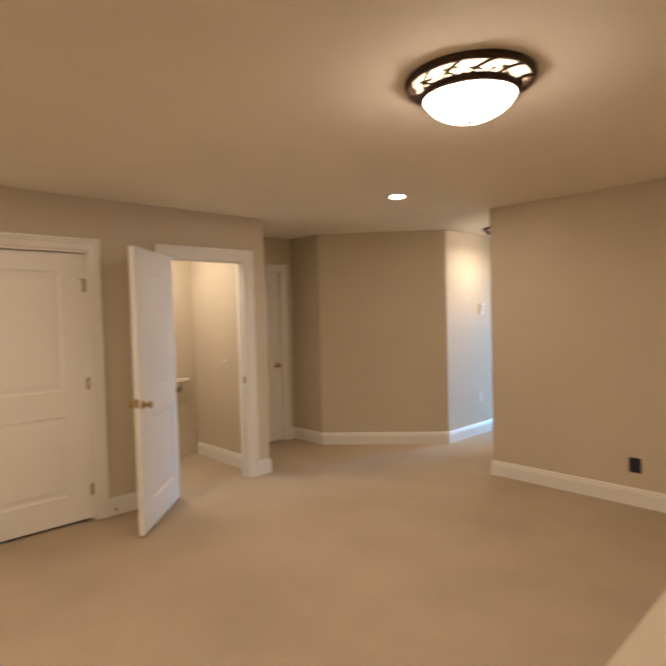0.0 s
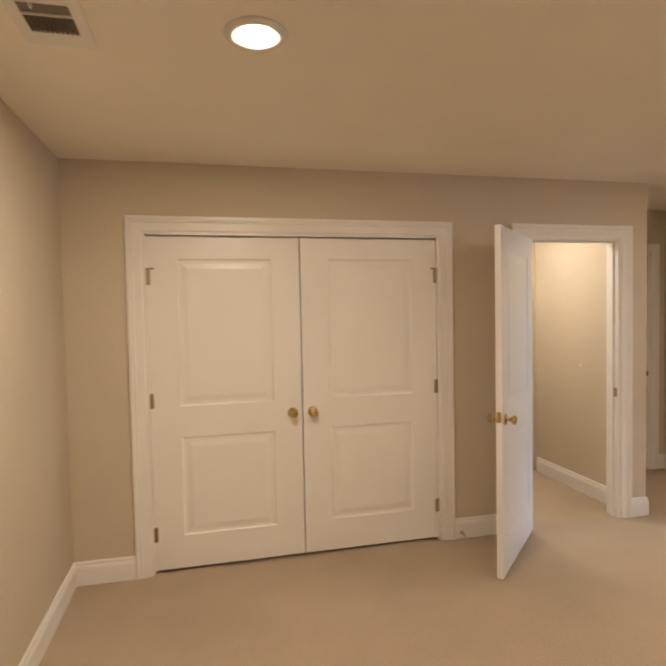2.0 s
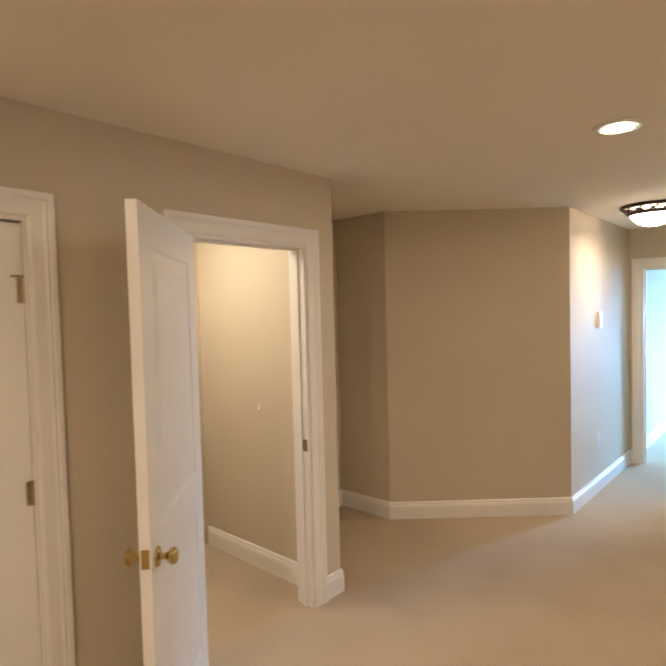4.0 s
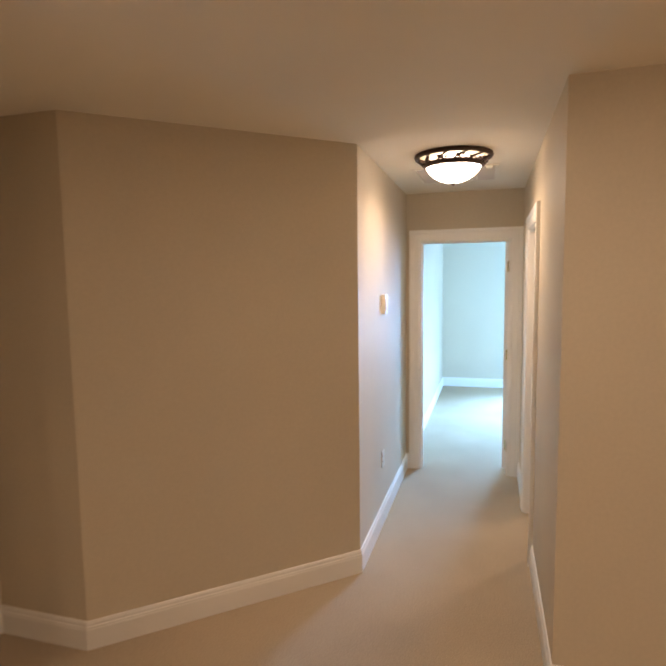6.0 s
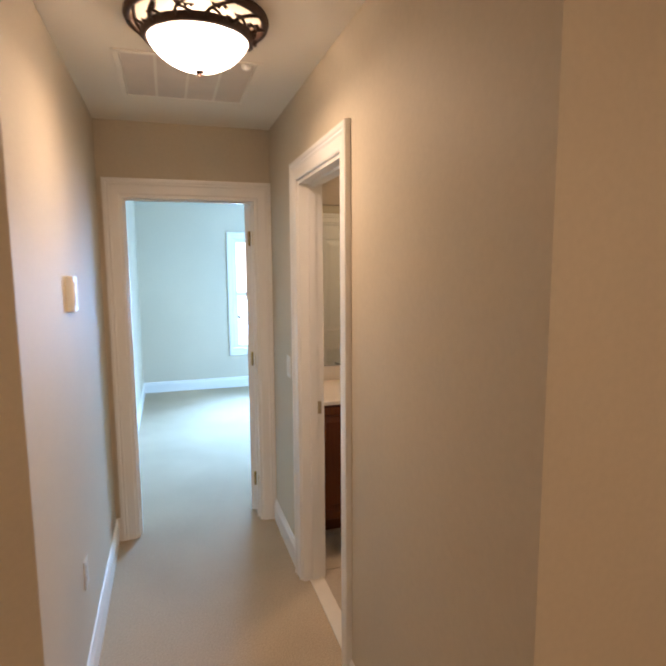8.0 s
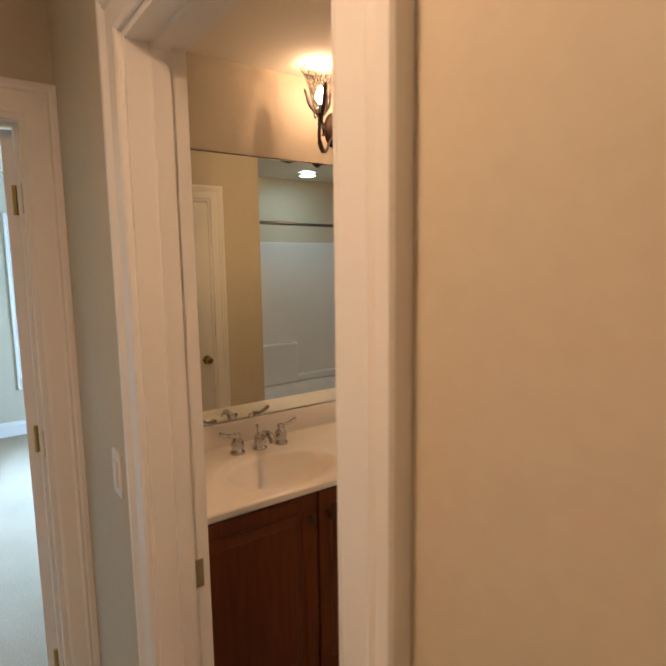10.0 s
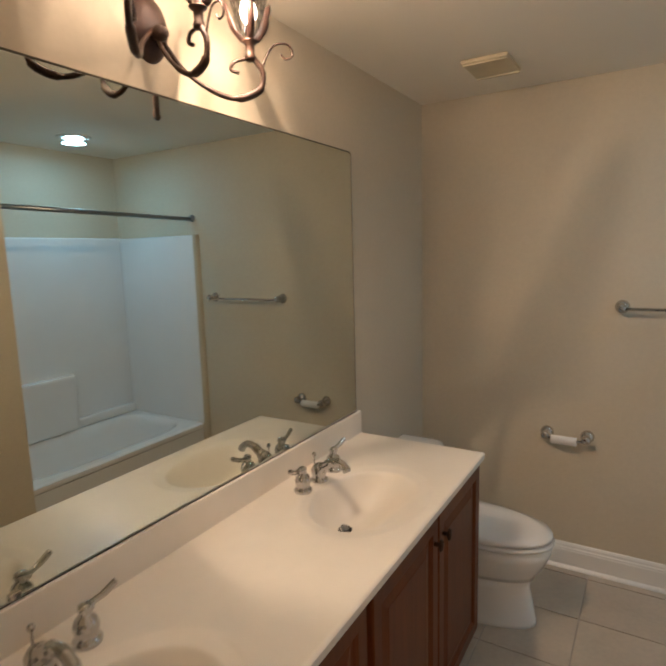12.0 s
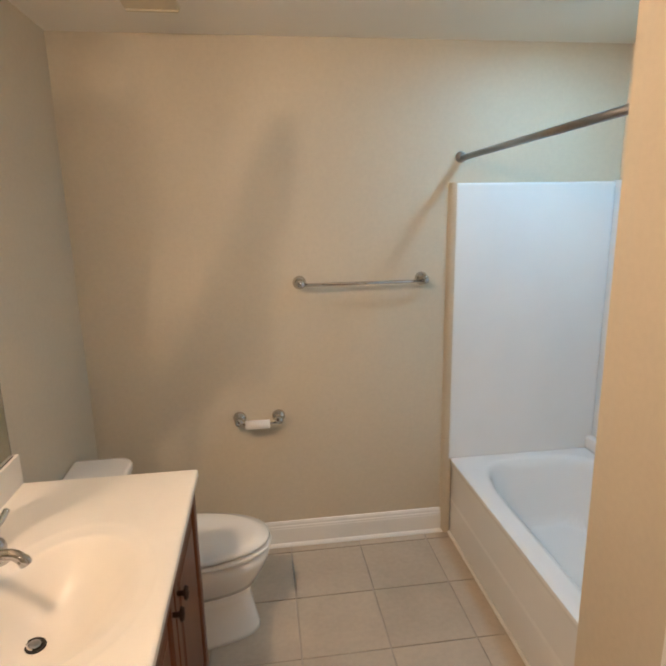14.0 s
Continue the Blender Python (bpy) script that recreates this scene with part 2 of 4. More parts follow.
def smooth_line(points, n=6):
    """Catmull-Rom through points."""
    p = [Vector(q) for q in points]
    p = [2 * p[0] - p[1], *p, 2 * p[-1] - p[-2]]
    out = []
    for i in range(1, len(p) - 2):
        for k in range(n):
            t = k / n
            out.append(0.5 * (2 * p[i] + (p[i + 1] - p[i - 1]) * t + (2 * p[i - 1] - 5 * p[i] + 4 * p[i + 1] - p[i + 2]) * t * t
                              + (3 * p[i] - p[i - 1] - 3 * p[i + 1] + p[i + 2]) * t ** 3))
    return out + [p[-2]]


def structure(name, bm, material, label, category):
    ob = new(name, finish(name, bm, material))
    return tagged(ob, label, category, kind="structure")


def prism(bm, outline, z0, z1):
    lo = [bm.verts.new((x, y, z0)) for x, y in outline]
    hi = [bm.verts.new((x, y, z1)) for x, y in outline]
    bm.faces.new(lo)
    bm.faces.new(hi)
    for i in range(len(lo)):
        j = (i + 1) % len(lo)
        bm.faces.new((lo[i], lo[j], hi[j], hi[i]))
    return bm


def sweep_flat(profile, stations, bm=None):
    """Joins one profile point list to stations; each station maps (u, d) to a place."""
    bm = bm or bmesh.new()
    rings = [[bm.verts.new(s(u, d)) for u, d in profile] for s in stations]
    n = len(profile)
    for a, b in zip(rings, rings[1:]):
        for k in range(n):
            bm.faces.new((a[k], a[(k + 1) % n], b[(k + 1) % n], b[k]))
    bm.faces.new(rings[0])
    bm.faces.new(rings[-1])
    return bm


CASE = [(0, 0), (0, 0.011), (0.008, 0.015), (0.05, 0.017), (0.058, 0.022), (0.066, 0.019), (0.072, 0.024), (0.088, 0.024), (0.091, 0.02), (0.091, 0)]


def casing(a, b, h, m):
    """Mitred door casing in the plane x, z of m, standing out to -y; opening from a to b, h high."""
    st = [lambda u, d: (a - u, -d, 0), lambda u, d: (a - u, -d, h + u), lambda u, d: (b + u, -d, h + u), lambda u, d: (b + u, -d, 0)]
    bm = sweep_flat(CASE, st)
    bmesh.ops.transform(bm, matrix=m, verts=bm.verts[:])
    return structure("trim", bm, TRIM, "white painted moulded door casing on the beige wall", "door casing")


def lining(a, b, h, depth, m, stop):
    """Jambs and head inside the opening, with the stop strip at distance stop from the front."""
    bm = bmesh.new()
    t = 0.016
    cuboid(bm, a, a + t, -0.002, depth + 0.002, 0, h)
    cuboid(bm, b - t, b, -0.002, depth + 0.002, 0, h)
    cuboid(bm, a + t, b - t, -0.002, depth + 0.002, h - t, h)
    if stop is not None:
        cuboid(bm, a + t, a + t + 0.011, stop, stop + 0.035, 0, h - t)
        cuboid(bm, b - t - 0.011, b - t, stop, stop + 0.035, 0, h - t)
        cuboid(bm, a + t + 0.011, b - t - 0.011, stop, stop + 0.035, h - t - 0.011, h - t)
    bmesh.ops.transform(bm, matrix=m, verts=bm.verts[:])
    return structure("trim", bm, TRIM, "white painted door jamb lining the opening", "door jamb")


BASE = [(0, 0), (0.015, 0), (0.015, 0.098), (0.013, 0.104), (0.0135, 0.110), (0.0095, 0.116), (0.0095, 0.127), (0.005, 0.136), (0, 0.138)]
BASE_SHOE = [(0, 0), (0.028, 0), (0.026, 0.010), (0.019, 0.018), (0.015, 0.020)] + BASE[2:]


def baseboard(points, shoe=False):
    """Along wall faces; the room lies to the left of the way walked."""
    p = [Vector((x, y)) for x, y in points]
    st = []
    for i, q in enumerate(p):
        d0 = (q - p[i - 1]).normalized() if i else None
        d1 = (p[i + 1] - q).normalized() if i < len(p) - 1 else None
        n0, n1 = [Vector((-d.y, d.x)) if d is not None else None for d in (d0, d1)]
        if n0 is None or n1 is None:
            off = n0 or n1
        else:
            off = (n0 + n1) / (1 + n0.dot(n1))
        st.append(lambda u, h, q=q, off=off: (q.x + off.x * u, q.y + off.y * u, h))
    return structure("baseboard", sweep_flat(BASE_SHOE if shoe else BASE, st), TRIM, "white painted moulded baseboard along the wall", "baseboard")


def panel_side(bm, w, h, y, out, cells, stile):
    """One face of a two-panel door, with sunk moulding and raised fields. out: -1 or 1, the way that the face looks along y."""
    xs = [0, stile, w - stile, w]
    zs = [0] + [z for c in cells for z in c] + [h]

    def quad(a, b, c, d):
        bm.faces.new([bm.verts.new(v) for v in (a, b, c, d)])

    for i in range(3):
        for j in range(len(zs) - 1):
            x0, x1, z0, z1 = xs[i], xs[i + 1], zs[j], zs[j + 1]
            if i == 1 and j % 2 == 1:
                rings = [(0, 0), (0.006, 0.005), (0.014, 0.0072), (0.028, 0.0072), (0.060, 0.0015)]
                loops = [[(x0 + s, y - out * d, z0 + s), (x1 - s, y - out * d, z0 + s), (x1 - s, y - out * d, z1 - s), (x0 + s, y - out * d, z1 - s)] for s, d in rings]
                for a, b in zip(loops, loops[1:]):
                    for k in range(4):
                        quad(a[k], a[(k + 1) % 4], b[(k + 1) % 4], b[k])
                quad(*loops[-1])
            else:
                quad((x0, y, z0), (x1, y, z0), (x1, y, z1), (x0, y, z1))


def leaf_mesh(w, h, stile):
    bm = bmesh.new()
    t = 0.035
    cells = [(0.20, 0.80), (0.99, h - 0.13)]
    panel_side(bm, w, h, 0, -1, cells, stile)
    panel_side(bm, w, h, t, 1, cells, stile)
    for a, b in (((0, 0), (0, h)), ((0, h), (w, h)), ((w, h), (w, 0)), ((w, 0), (0, 0))):
        bm.faces.new([bm.verts.new(v) for v in ((a[0], 0, a[1]), (b[0], 0, b[1]), (b[0], t, b[1]), (a[0], t, a[1]))])
    bmesh.ops.remove_doubles(bm, verts=bm.verts[:], dist=0.0004)
    return finish("door_leaf", bm, WHITE)


KNOB = [(0, 0.066), (0.012, 0.0655), (0.021, 0.062), (0.0265, 0.054), (0.0265, 0.047), (0.020, 0.038), (0.011, 0.030), (0.010, 0.014), (0.013, 0.011)]
ROSE = [(0.013, 0.011), (0.026, 0.009), (0.032, 0.005), (0.033, 0.0), (0, 0)]


def knob(parent, x, z, y, out, metal=BRASS):
    """A round knob on its rosette, on the face at y."""
    m = pose(x, y, z, 90 if out < 0 else -90)
    k = part("door_knob", lathe(KNOB, 24), metal, parent, "polished brass door knob", True, m)
    part("rosette", lathe(ROSE, 24), metal, k, "", True)
    return k


def door(name, label, w, h, m, stile=0.13, knob_x=None, both=True, hinge_x=None, latch=False, knob_z=0.91):
    """A leaf from the hinge at x = 0 to w, its front at y = 0, looking to -y."""
    ob = new(name, leaf_mesh(w, h, stile))
    ob.matrix_basis = m
    tagged(ob, label, "door", kind="structure")
    if knob_x is not None:
        knob(ob, knob_x, knob_z, 0, -1)
        if both:
            knob(ob, knob_x, knob_z, 0.035, 1)
    if hinge_x is not None:
        for z in (0.22, 1.03, h - 0.24):
            bm = tube([(0, 0, -0.045), (0, 0, 0.045)], 0.0065, 10)
            cuboid(bm, 0.003, 0.022, 0.001, 0.004, -0.044, 0.044)
            hx = 0.0 if hinge_x == 0 else hinge_x
            part("hinge", bm, NICKEL, ob, "dull brass butt hinge", False, pose(hx, -0.005, z, 0, 0, 0 if hinge_x == 0 else 180))
            if z > 1.5 and w > 0.9:
                s = 1 if hx == 0 else -1
                part("hinge_stop", tube([(hx, -0.012, z + 0.05), (hx + s * 0.045, -0.03, z + 0.05)], 0.005, 8), NICKEL, ob, "hinge-pin door stop")
    if latch:
        part("latch_plate", box(w - 0.001, w + 0.0015, 0.005, 0.030, 0.90, 0.96), BRASS, ob, "brass latch plate")
    return ob


H = 2.055
CZ = 2.46

# ---- the shell: floors, ceiling, walls ----
bm = bmesh.new()
cuboid(bm, -0.96, 4.58, -3.115, 5.475, -0.12, 0)
cuboid(bm, 4.58, 11.115, 2.44, 5.475, -0.12, 0)
cuboid(bm, 7.365, 11.115, 0.05, 2.44, -0.12, 0)
structure("floor", bm, CARPET, "beige cut-pile wall-to-wall carpet", "carpet floor")
floor_bath = structure("floor_bath", box(4.58, 7.365, -0.605, 2.44, -0.12, -0.0015), GROUT, "beige square floor tiles with dark grout", "tile floor")
structure("ceiling_bath", box(4.58, 7.23, -0.49, 2.392, 2.405, 2.438), CEIL, "plain pale painted bathroom ceiling", "ceiling")
structure("ceiling", box(-0.96, 11.115, -3.115, 5.475, CZ, CZ + 0.1), CEIL, "plain matt beige painted ceiling", "ceiling")

WALL = "plain warm beige painted wall"


def wall(name, *blocks):
    bm = bmesh.new()
    for b in blocks:
        cuboid(bm, *b)
    return structure(name, bm, PAINT, WALL, "wall")


wall("wall_west", (-0.96, -0.845, -3.115, 5.0, 0, CZ))
wall("wall_south", (-0.845, 4.466, -3.115, -3.0, 0, CZ))
wall("wall_north", (-0.845, -0.412, 4.15, 4.265, 0, CZ), (-0.412, 1.462, 4.15, 4.265, H, CZ), (1.462, 2.09, 4.15, 4.265, 0, CZ),
     (2.09, 2.88, 4.15, 4.265, H, CZ), (2.88, 3.11, 4.15, 4.265, 0, CZ))
# unseen back wall, added to keep sky light out of the door gaps
wall("wall_closet", (-0.845, 1.50, 4.9, 5.0, 0, CZ))
wall("wall_stair", (3.0, 3.11, 4.265, 5.475, 0, CZ), (1.615, 3.0, 5.36, 5.475, 0, CZ), (1.50, 1.615, 4.265, 5.475, 0, CZ))
wall("wall_recess_north", (3.11, 3.29, 5.08, 5.195, 0, CZ), (3.29, 4.03, 5.08, 5.195, H, CZ), (4.03, 4.20, 5.08, 5.195, 0, CZ))
wall("wall_recess_east", (4.20, 4.315, 4.62, 5.195, 0, CZ))
bm = bmesh.new()
prism(bm, [(4.20, 4.57), (5.187, 3.485), (5.187, 3.60), (4.315, 4.62), (4.20, 4.62)], 0, CZ)
structure("wall_diagonal", bm, PAINT, WALL, "wall")
wall("wall_hall_north", (5.187, 11.0, 3.485, 3.60, 0, CZ))
wall("wall_east", (4.466, 4.58, -3.115, 2.507, 0, CZ))
BX0, BX1 = 5.592, 6.287
wall("wall_hall_south", (4.58, BX0, 2.392, 2.507, 0, CZ), (BX0, BX1, 2.392, 2.507, H, CZ), (BX1, 7.365, 2.392, 2.507, 0, CZ))
EY0, EY1 = 2.592, 3.368
wall("wall_hall_end", (7.03, 7.145, 2.507, EY0, 0, CZ), (7.03, 7.145, EY0, EY1, H, CZ), (7.03, 7.145, EY1, 3.485, 0, CZ))
wall("wall_bath_east", (7.23, 7.365, -0.605, 2.392, 0, CZ))
wall("wall_bath_south", (4.58, 7.23, -0.605, -0.49, 0, CZ))
wall("wall_bath_west", (4.58, 4.683, -0.49, 0.90, 0, CZ))
wall("wall_tub_end", (4.58, 5.535, 0.90, 1.015, 0, CZ))
wall("wall_linen", (5.535, 5.65, 0.90, 1.285, 0, CZ), (5.535, 5.65, 1.285, 1.765, H, CZ), (5.535, 5.65, 1.765, 2.30, 0, CZ), (5.535, 5.60, 2.30, 2.392, 0, CZ))
WY0, WY1, WZ0, WZ1 = 1.38, 2.27, 0.53, 2.0
wall("wall_bedroom_east", (11.0, 11.115, 0.05, WY0, 0, CZ), (11.0, 11.115, WY1, 3.60, 0, CZ), (11.0, 11.115, WY0, WY1, 0, WZ0), (11.0, 11.115, WY0, WY1, WZ1, CZ))
# unseen wall; its opening is assumed, for the added daylight lamp
wall("wall_bedroom_south", (7.365, 8.35, 0.05, 0.165, 0, CZ), (8.35, 10.05, 0.05, 0.165, 0, 0.53), (8.35, 10.05, 0.05, 0.165, 2.0, CZ), (10.05, 11.0, 0.05, 0.165, 0, CZ))
wall("half_wall", (0.82, 2.4, 0.135, 0.255, 0, 0.88))
structure("half_wall_cap", box(0.80, 2.42, 0.115, 0.275, 0.88, 0.915, 0.006), PAINT, "beige painted cap of the half wall", "half wall")

# ---- trims ----
north = pose(0, 4.15, 0)
casing(-0.412, 1.462, H, north)
lining(-0.412, 1.462, H, 0.115, north, 0.05)
casing(2.09, 2.88, H, north)
lining(2.09, 2.88, H, 0.115, north, 0.04)
recess = pose(0, 5.08, 0)
casing(3.29, 4.03, H, recess)
lining(3.29, 4.03, H, 0.115, recess, 0.05)
south_face = pose(0, 2.507, 0, 0, 0, 180)
casing(-BX1, -BX0, H, south_face)
lining(-BX1, -BX0, H, 0.115, south_face, 0.045)
end_face = pose(7.03, 0, 0, 0, 0, -90)
casing(-EY1, -EY0, H, end_face)
lining(-EY1, -EY0, H, 0.115, end_face, 0.045)
linen_face = pose(5.65, 0, 0, 0, 0, 90)
casing(1.285, 1.765, H, linen_face)
lining(1.285, 1.765, H, 0.115, linen_face, 0.045)

CW = 0.091
baseboard([(-0.412 - CW, 4.15), (-0.845, 4.15), (-0.845, -3.0), (4.466, -3.0), (4.466, 2.507), (BX0 - CW, 2.507)])
baseboard([(2.09 - CW, 4.15), (1.462 + CW, 4.15)])
baseboard([(3.29 - CW, 5.08), (3.11, 5.08), (3.11, 4.15), (2.88 + CW, 4.15)])
baseboard([(3.0, 4.265), (3.0, 5.33)])
baseboard([(7.03, EY1 + CW), (7.03, 3.485), (5.187, 3.485), (4.20, 4.57), (4.20, 5.08), (4.03 + CW, 5.08)])
baseboard([(BX1 + CW, 2.507), (7.03, 2.507), (7.03, EY0 - CW)])
baseboard([(7.145, 2.50), (7.365, 2.392), (7.365, 0.165), (11.0, 0.165), (11.0, 3.485), (7.145, 3.485)])
baseboard([(5.515, -0.49), (7.23, -0.49), (7.23, 0.29)], True)

# ---- doors ----
door("door_1", "closed white two-panel closet door with brass knob", 0.9155, 2.006, pose(-0.395, 4.163, 0.022), 0.175, 0.855, False, 0)
d2 = door("door_2", "closed white two-panel closet door beside its twin", 0.9155, 2.006, pose(0.5285, 4.163, 0.022), 0.175, 0.062, False, 0.9155)
tip, hinge = Vector((1.520, 3.545)), Vector((2.105, 4.13))
ang = math.degrees(math.atan2(tip.y - hinge.y, tip.x - hinge.x))
door("door_3", "white two-panel door standing open to the stair closet", 0.815, 2.015, pose(2.105, 4.13, 0.018, 0, 0, ang), 0.13, 0.75, True, 0, True)
door("door_4", "closed white panelled door in the dark recess", 0.708, 2.015, pose(3.306, 5.095, 0.018), 0.13, 0.65, False)
door("door_5", "white bathroom door standing half open", 0.645, 2.015, pose(5.645, 2.375, 0.018, 0, 0, -66), 0.11, 0.585, True, None, True, 0.985)
door("door_6", "closed white linen closet door with brass knob", 0.448, 2.015, pose(5.64, 1.301, 0.018, 0, 0, 90), 0.10, 0.05, False)
door("door_7", "white bedroom door swung open into the room", 0.715, 2.015, pose(7.152, 2.613, 0.018, 0, 0, -14), 0.13, 0.65, True, None)
# strike plates and jamb hinges
for nm, b in (("strike_plate", (2.861, 2.8645, 4.158, 4.196, 0.90, 0.965)), ("strike_plate", (6.268, 6.2715, 2.405, 2.445, 0.90, 0.965))):
    tagged(part(nm, box(*b, 0.001), NICKEL), "small dull brass strike plate on the jamb", "strike plate", kind="structure")
for z in (0.24, 1.05, 1.82):
    bm = box(7.075, 7.143, EY0 + 0.0165, EY0 + 0.019, z - 0.045, z + 0.045)
    tube([(7.150, EY0 + 0.029, z - 0.045), (7.150, EY0 + 0.029, z + 0.045)], 0.0085, 10, bm)
    tagged(part("jamb_hinge", bm, BRASS), "brass butt hinge on the bedroom door jamb", "hinge", "bedroom door hinges", "structure")
structure("threshold", box(BX0, BX1, 2.40, 2.475, -0.002, 0.008, 0.003), MARBLE, "pale marble threshold between carpet and tile", "threshold")


# ---- ceiling lights ----
def bowl_light(x, y, d, lit):
    """Flush ceiling light: pierced bronze band round a lit glass bowl."""
    R = d / 2
    ob = thing("ceiling_light", "flush ceiling light with pierced bronze band and lit glass bowl", "ceiling light", pose(x, y, CZ), "flush ceiling lights")
    part("top_ring", lathe([(R * 0.90, -0.001), (R, -0.001), (R * 1.01, -0.012), (R * 0.99, -0.024), (R * 0.93, -0.026), (R * 0.90, -0.014), (R * 0.90, -0.001)], 64), BRONZE, ob, "dark bronze outer ring", True)
    r1, z1, r2, z2 = R * 0.94, -0.022, R * 0.735, -0.070
    part("lower_ring", lathe([(r2 * 1.08, z2 + 0.016), (r2 * 1.04, z2 - 0.004), (r2 * 0.98, z2 - 0.010), (r2 * 0.95, z2), (r2 * 1.0, z2 + 0.014), (r2 * 1.08, z2 + 0.016)], 64), BRONZE, ob, "dark bronze inner ring", True)
    rng = random.Random(4)
    n = 12
    for i in range(n):
        a0 = 2 * math.pi * i / n

        def on(a, f, lift=0.0):
            r, z = r1 + (r2 - r1) * f, z1 + (z2 - z1) * f
            return (r * math.cos(a), r * math.sin(a), z + lift)
        bm = bmesh.new()
        w = 2 * math.pi / n
        vine = smooth_line([on(a0, 1.0), on(a0 + w * 0.25, 0.55), on(a0 + w * 0.55, 0.25), on(a0 + w * 0.85, 0.0)], 5)
        tube(vine, 0.0062, 6, bm)
        tube(smooth_line([on(a0 + w * 0.30, 0.5), on(a0 + w * 0.55, 0.65), on(a0 + w * 0.72, 1.0)], 5), 0.0045, 6, bm)
        for _ in range(6):
            f, a = rng.uniform(0.25, 0.75), a0 + w * rng.uniform(0.1, 0.9)
            tube([on(a - 0.05, f), on(a, f + 0.08), on(a + 0.05, f + 0.02)], [0.002, 0.013, 0.002], 6, bm, 0.35)
        part("vine_scroll", bm, BRONZE, ob, "pierced bronze leaf scroll", True)
    k = R * 0.70
    prof = [(k * f, z2 - 0.003 - 0.092 * (1 - f ** 2.1) ** 0.72) for f in np.cos(np.linspace(0.0, math.pi / 2 - 0.04, 18))]
    part("bowl", lathe(prof + [(0, z2 - 0.0955)], 48), lit, ob, "lit alabaster glass bowl", True)
    # added disc; its radius limits how much glow reaches the band and ceiling
    part("pan", lathe([(R * 0.68, z2 + 0.005), (R * 0.4, z2 + 0.012), (0, z2 + 0.014)], 40), PLASTIC, ob, "white disc added to hold back upward light", True)
    zf = z2 - 0.0955
    part("finial", lathe([(0, zf - 0.018), (0.004, zf - 0.016), (0.006, zf - 0.010), (0.014, zf - 0.006), (0.014, zf - 0.001), (0, zf + 0.001)], 16), RUST, ob, "small bronze finial", True)


bowl_light(1.912, 1.122, 0.51, BOWL)
bowl_light(5.63, 2.995, 0.46, BOWL_HALL)


def can_light(x, y, lit, group, label, z=CZ, drop=0.0):
    ob = thing("downlight", label, "downlight", pose(x, y, z), group)
    part("trim_ring", lathe([(0.068, -0.002), (0.070, -0.010), (0.080, -0.012), (0.100, -0.008), (0.104, -0.001), (0.068, -0.002)], 40), PLASTIC, ob, "white trim ring", True)
    # can is flush, so its recess shade is put into this ring's colour
    part("baffle", lathe([(0.069, -0.006), (0.052, -0.003), (0.052, -0.002)], 32), CAN_SHADE, ob, "inner ring coloured like a shaded recess", True)
    part("lamp_face", lathe([(0.050, -0.003), (0.046, -0.005 - drop * 0.7), (0.036, -0.006 - drop), (0.0, -0.009 - drop)], 32), lit, ob, "lit lamp face", True)


for x, y in ((0.126, 2.585), (3.35, 2.68)):
    can_light(x, y, CAN, "recessed downlights", "round recessed downlight, lit, in the ceiling", CZ, 0.013)
can_light(5.16, 0.15, COOL, "", "cool white recessed shower light in the ceiling", 2.405, 0.022)

# supply vent in the room's ceiling
vent = thing("ceiling_vent", "white metal ceiling air vent with dark slats", "air vent", pose(-0.485, 2.622, CZ))
bm = bmesh.new()
for b in ((-0.105, -0.07, -0.145, 0.145), (0.07, 0.105, -0.145, 0.145), (-0.07, 0.07, -0.145, -0.105), (-0.07, 0.07, 0.06, 0.145), (-0.07, 0.07, -0.045, -0.037)):
    cuboid(bm, *b, -0.010, -0.001)
part("frame", bm, PLASTIC, vent)
# no duct behind: a near-black sheet stands in for its shade
part("backing", box(-0.07, 0.07, -0.105, 0.06, -0.003, -0.001), DARK, vent, "near-black sheet for the shaded duct")
for i in range(10):
    bm = box(-0.0015, 0.0015, -0.045, 0.045, -0.006, 0.006)
    part("slat", bm, SLAT, vent, "", False, pose(-0.063 + i * 0.014, 0.012, -0.008, 0, 35))
part("damper", box(-0.069, 0.069, -0.100, -0.048, -0.006, -0.004), SLAT, vent, "brown damper plate")
part("lever", box(-0.035, -0.029, -0.100, -0.085, -0.016, -0.006), PLASTIC, vent)

# attic hatch in the hall
hatch = thing("ceiling_grille", "beige ceiling return grille with pale ribs in the hall", "ceiling grille", pose(6.245, 3.007, CZ))
bm = bmesh.new()
for b in ((-0.285, 0.285, -0.285, -0.262), (-0.285, 0.285, 0.262, 0.285), (-0.285, -0.262, -0.262, 0.262), (0.262, 0.285, -0.262, 0.262)):
    cuboid(bm, *b, -0.009, -0.001, 0.003)
part("frame", bm, CEIL, hatch)
for i in range(4):
    y0 = -0.262 + 0.131 * i
    part("panel", box(-0.262, 0.262, y0 + 0.006, y0 + 0.125, -0.006, -0.001), HATCH, hatch, "beige panel")
for i in range(3):
    y0 = -0.262 + 0.131 * (i + 1)
    part("rib", box(-0.262, 0.262, y0 - 0.006, y0 + 0.006, -0.008, -0.001), CEIL, hatch)
part("latch", lathe([(0, -0.024), (0.016, -0.022), (0.02, -0.012), (0.02, -0.006), (0, -0.006)], 16), PLASTIC, hatch, "white latch", True, pose(-0.26, -0.22, -0.004))


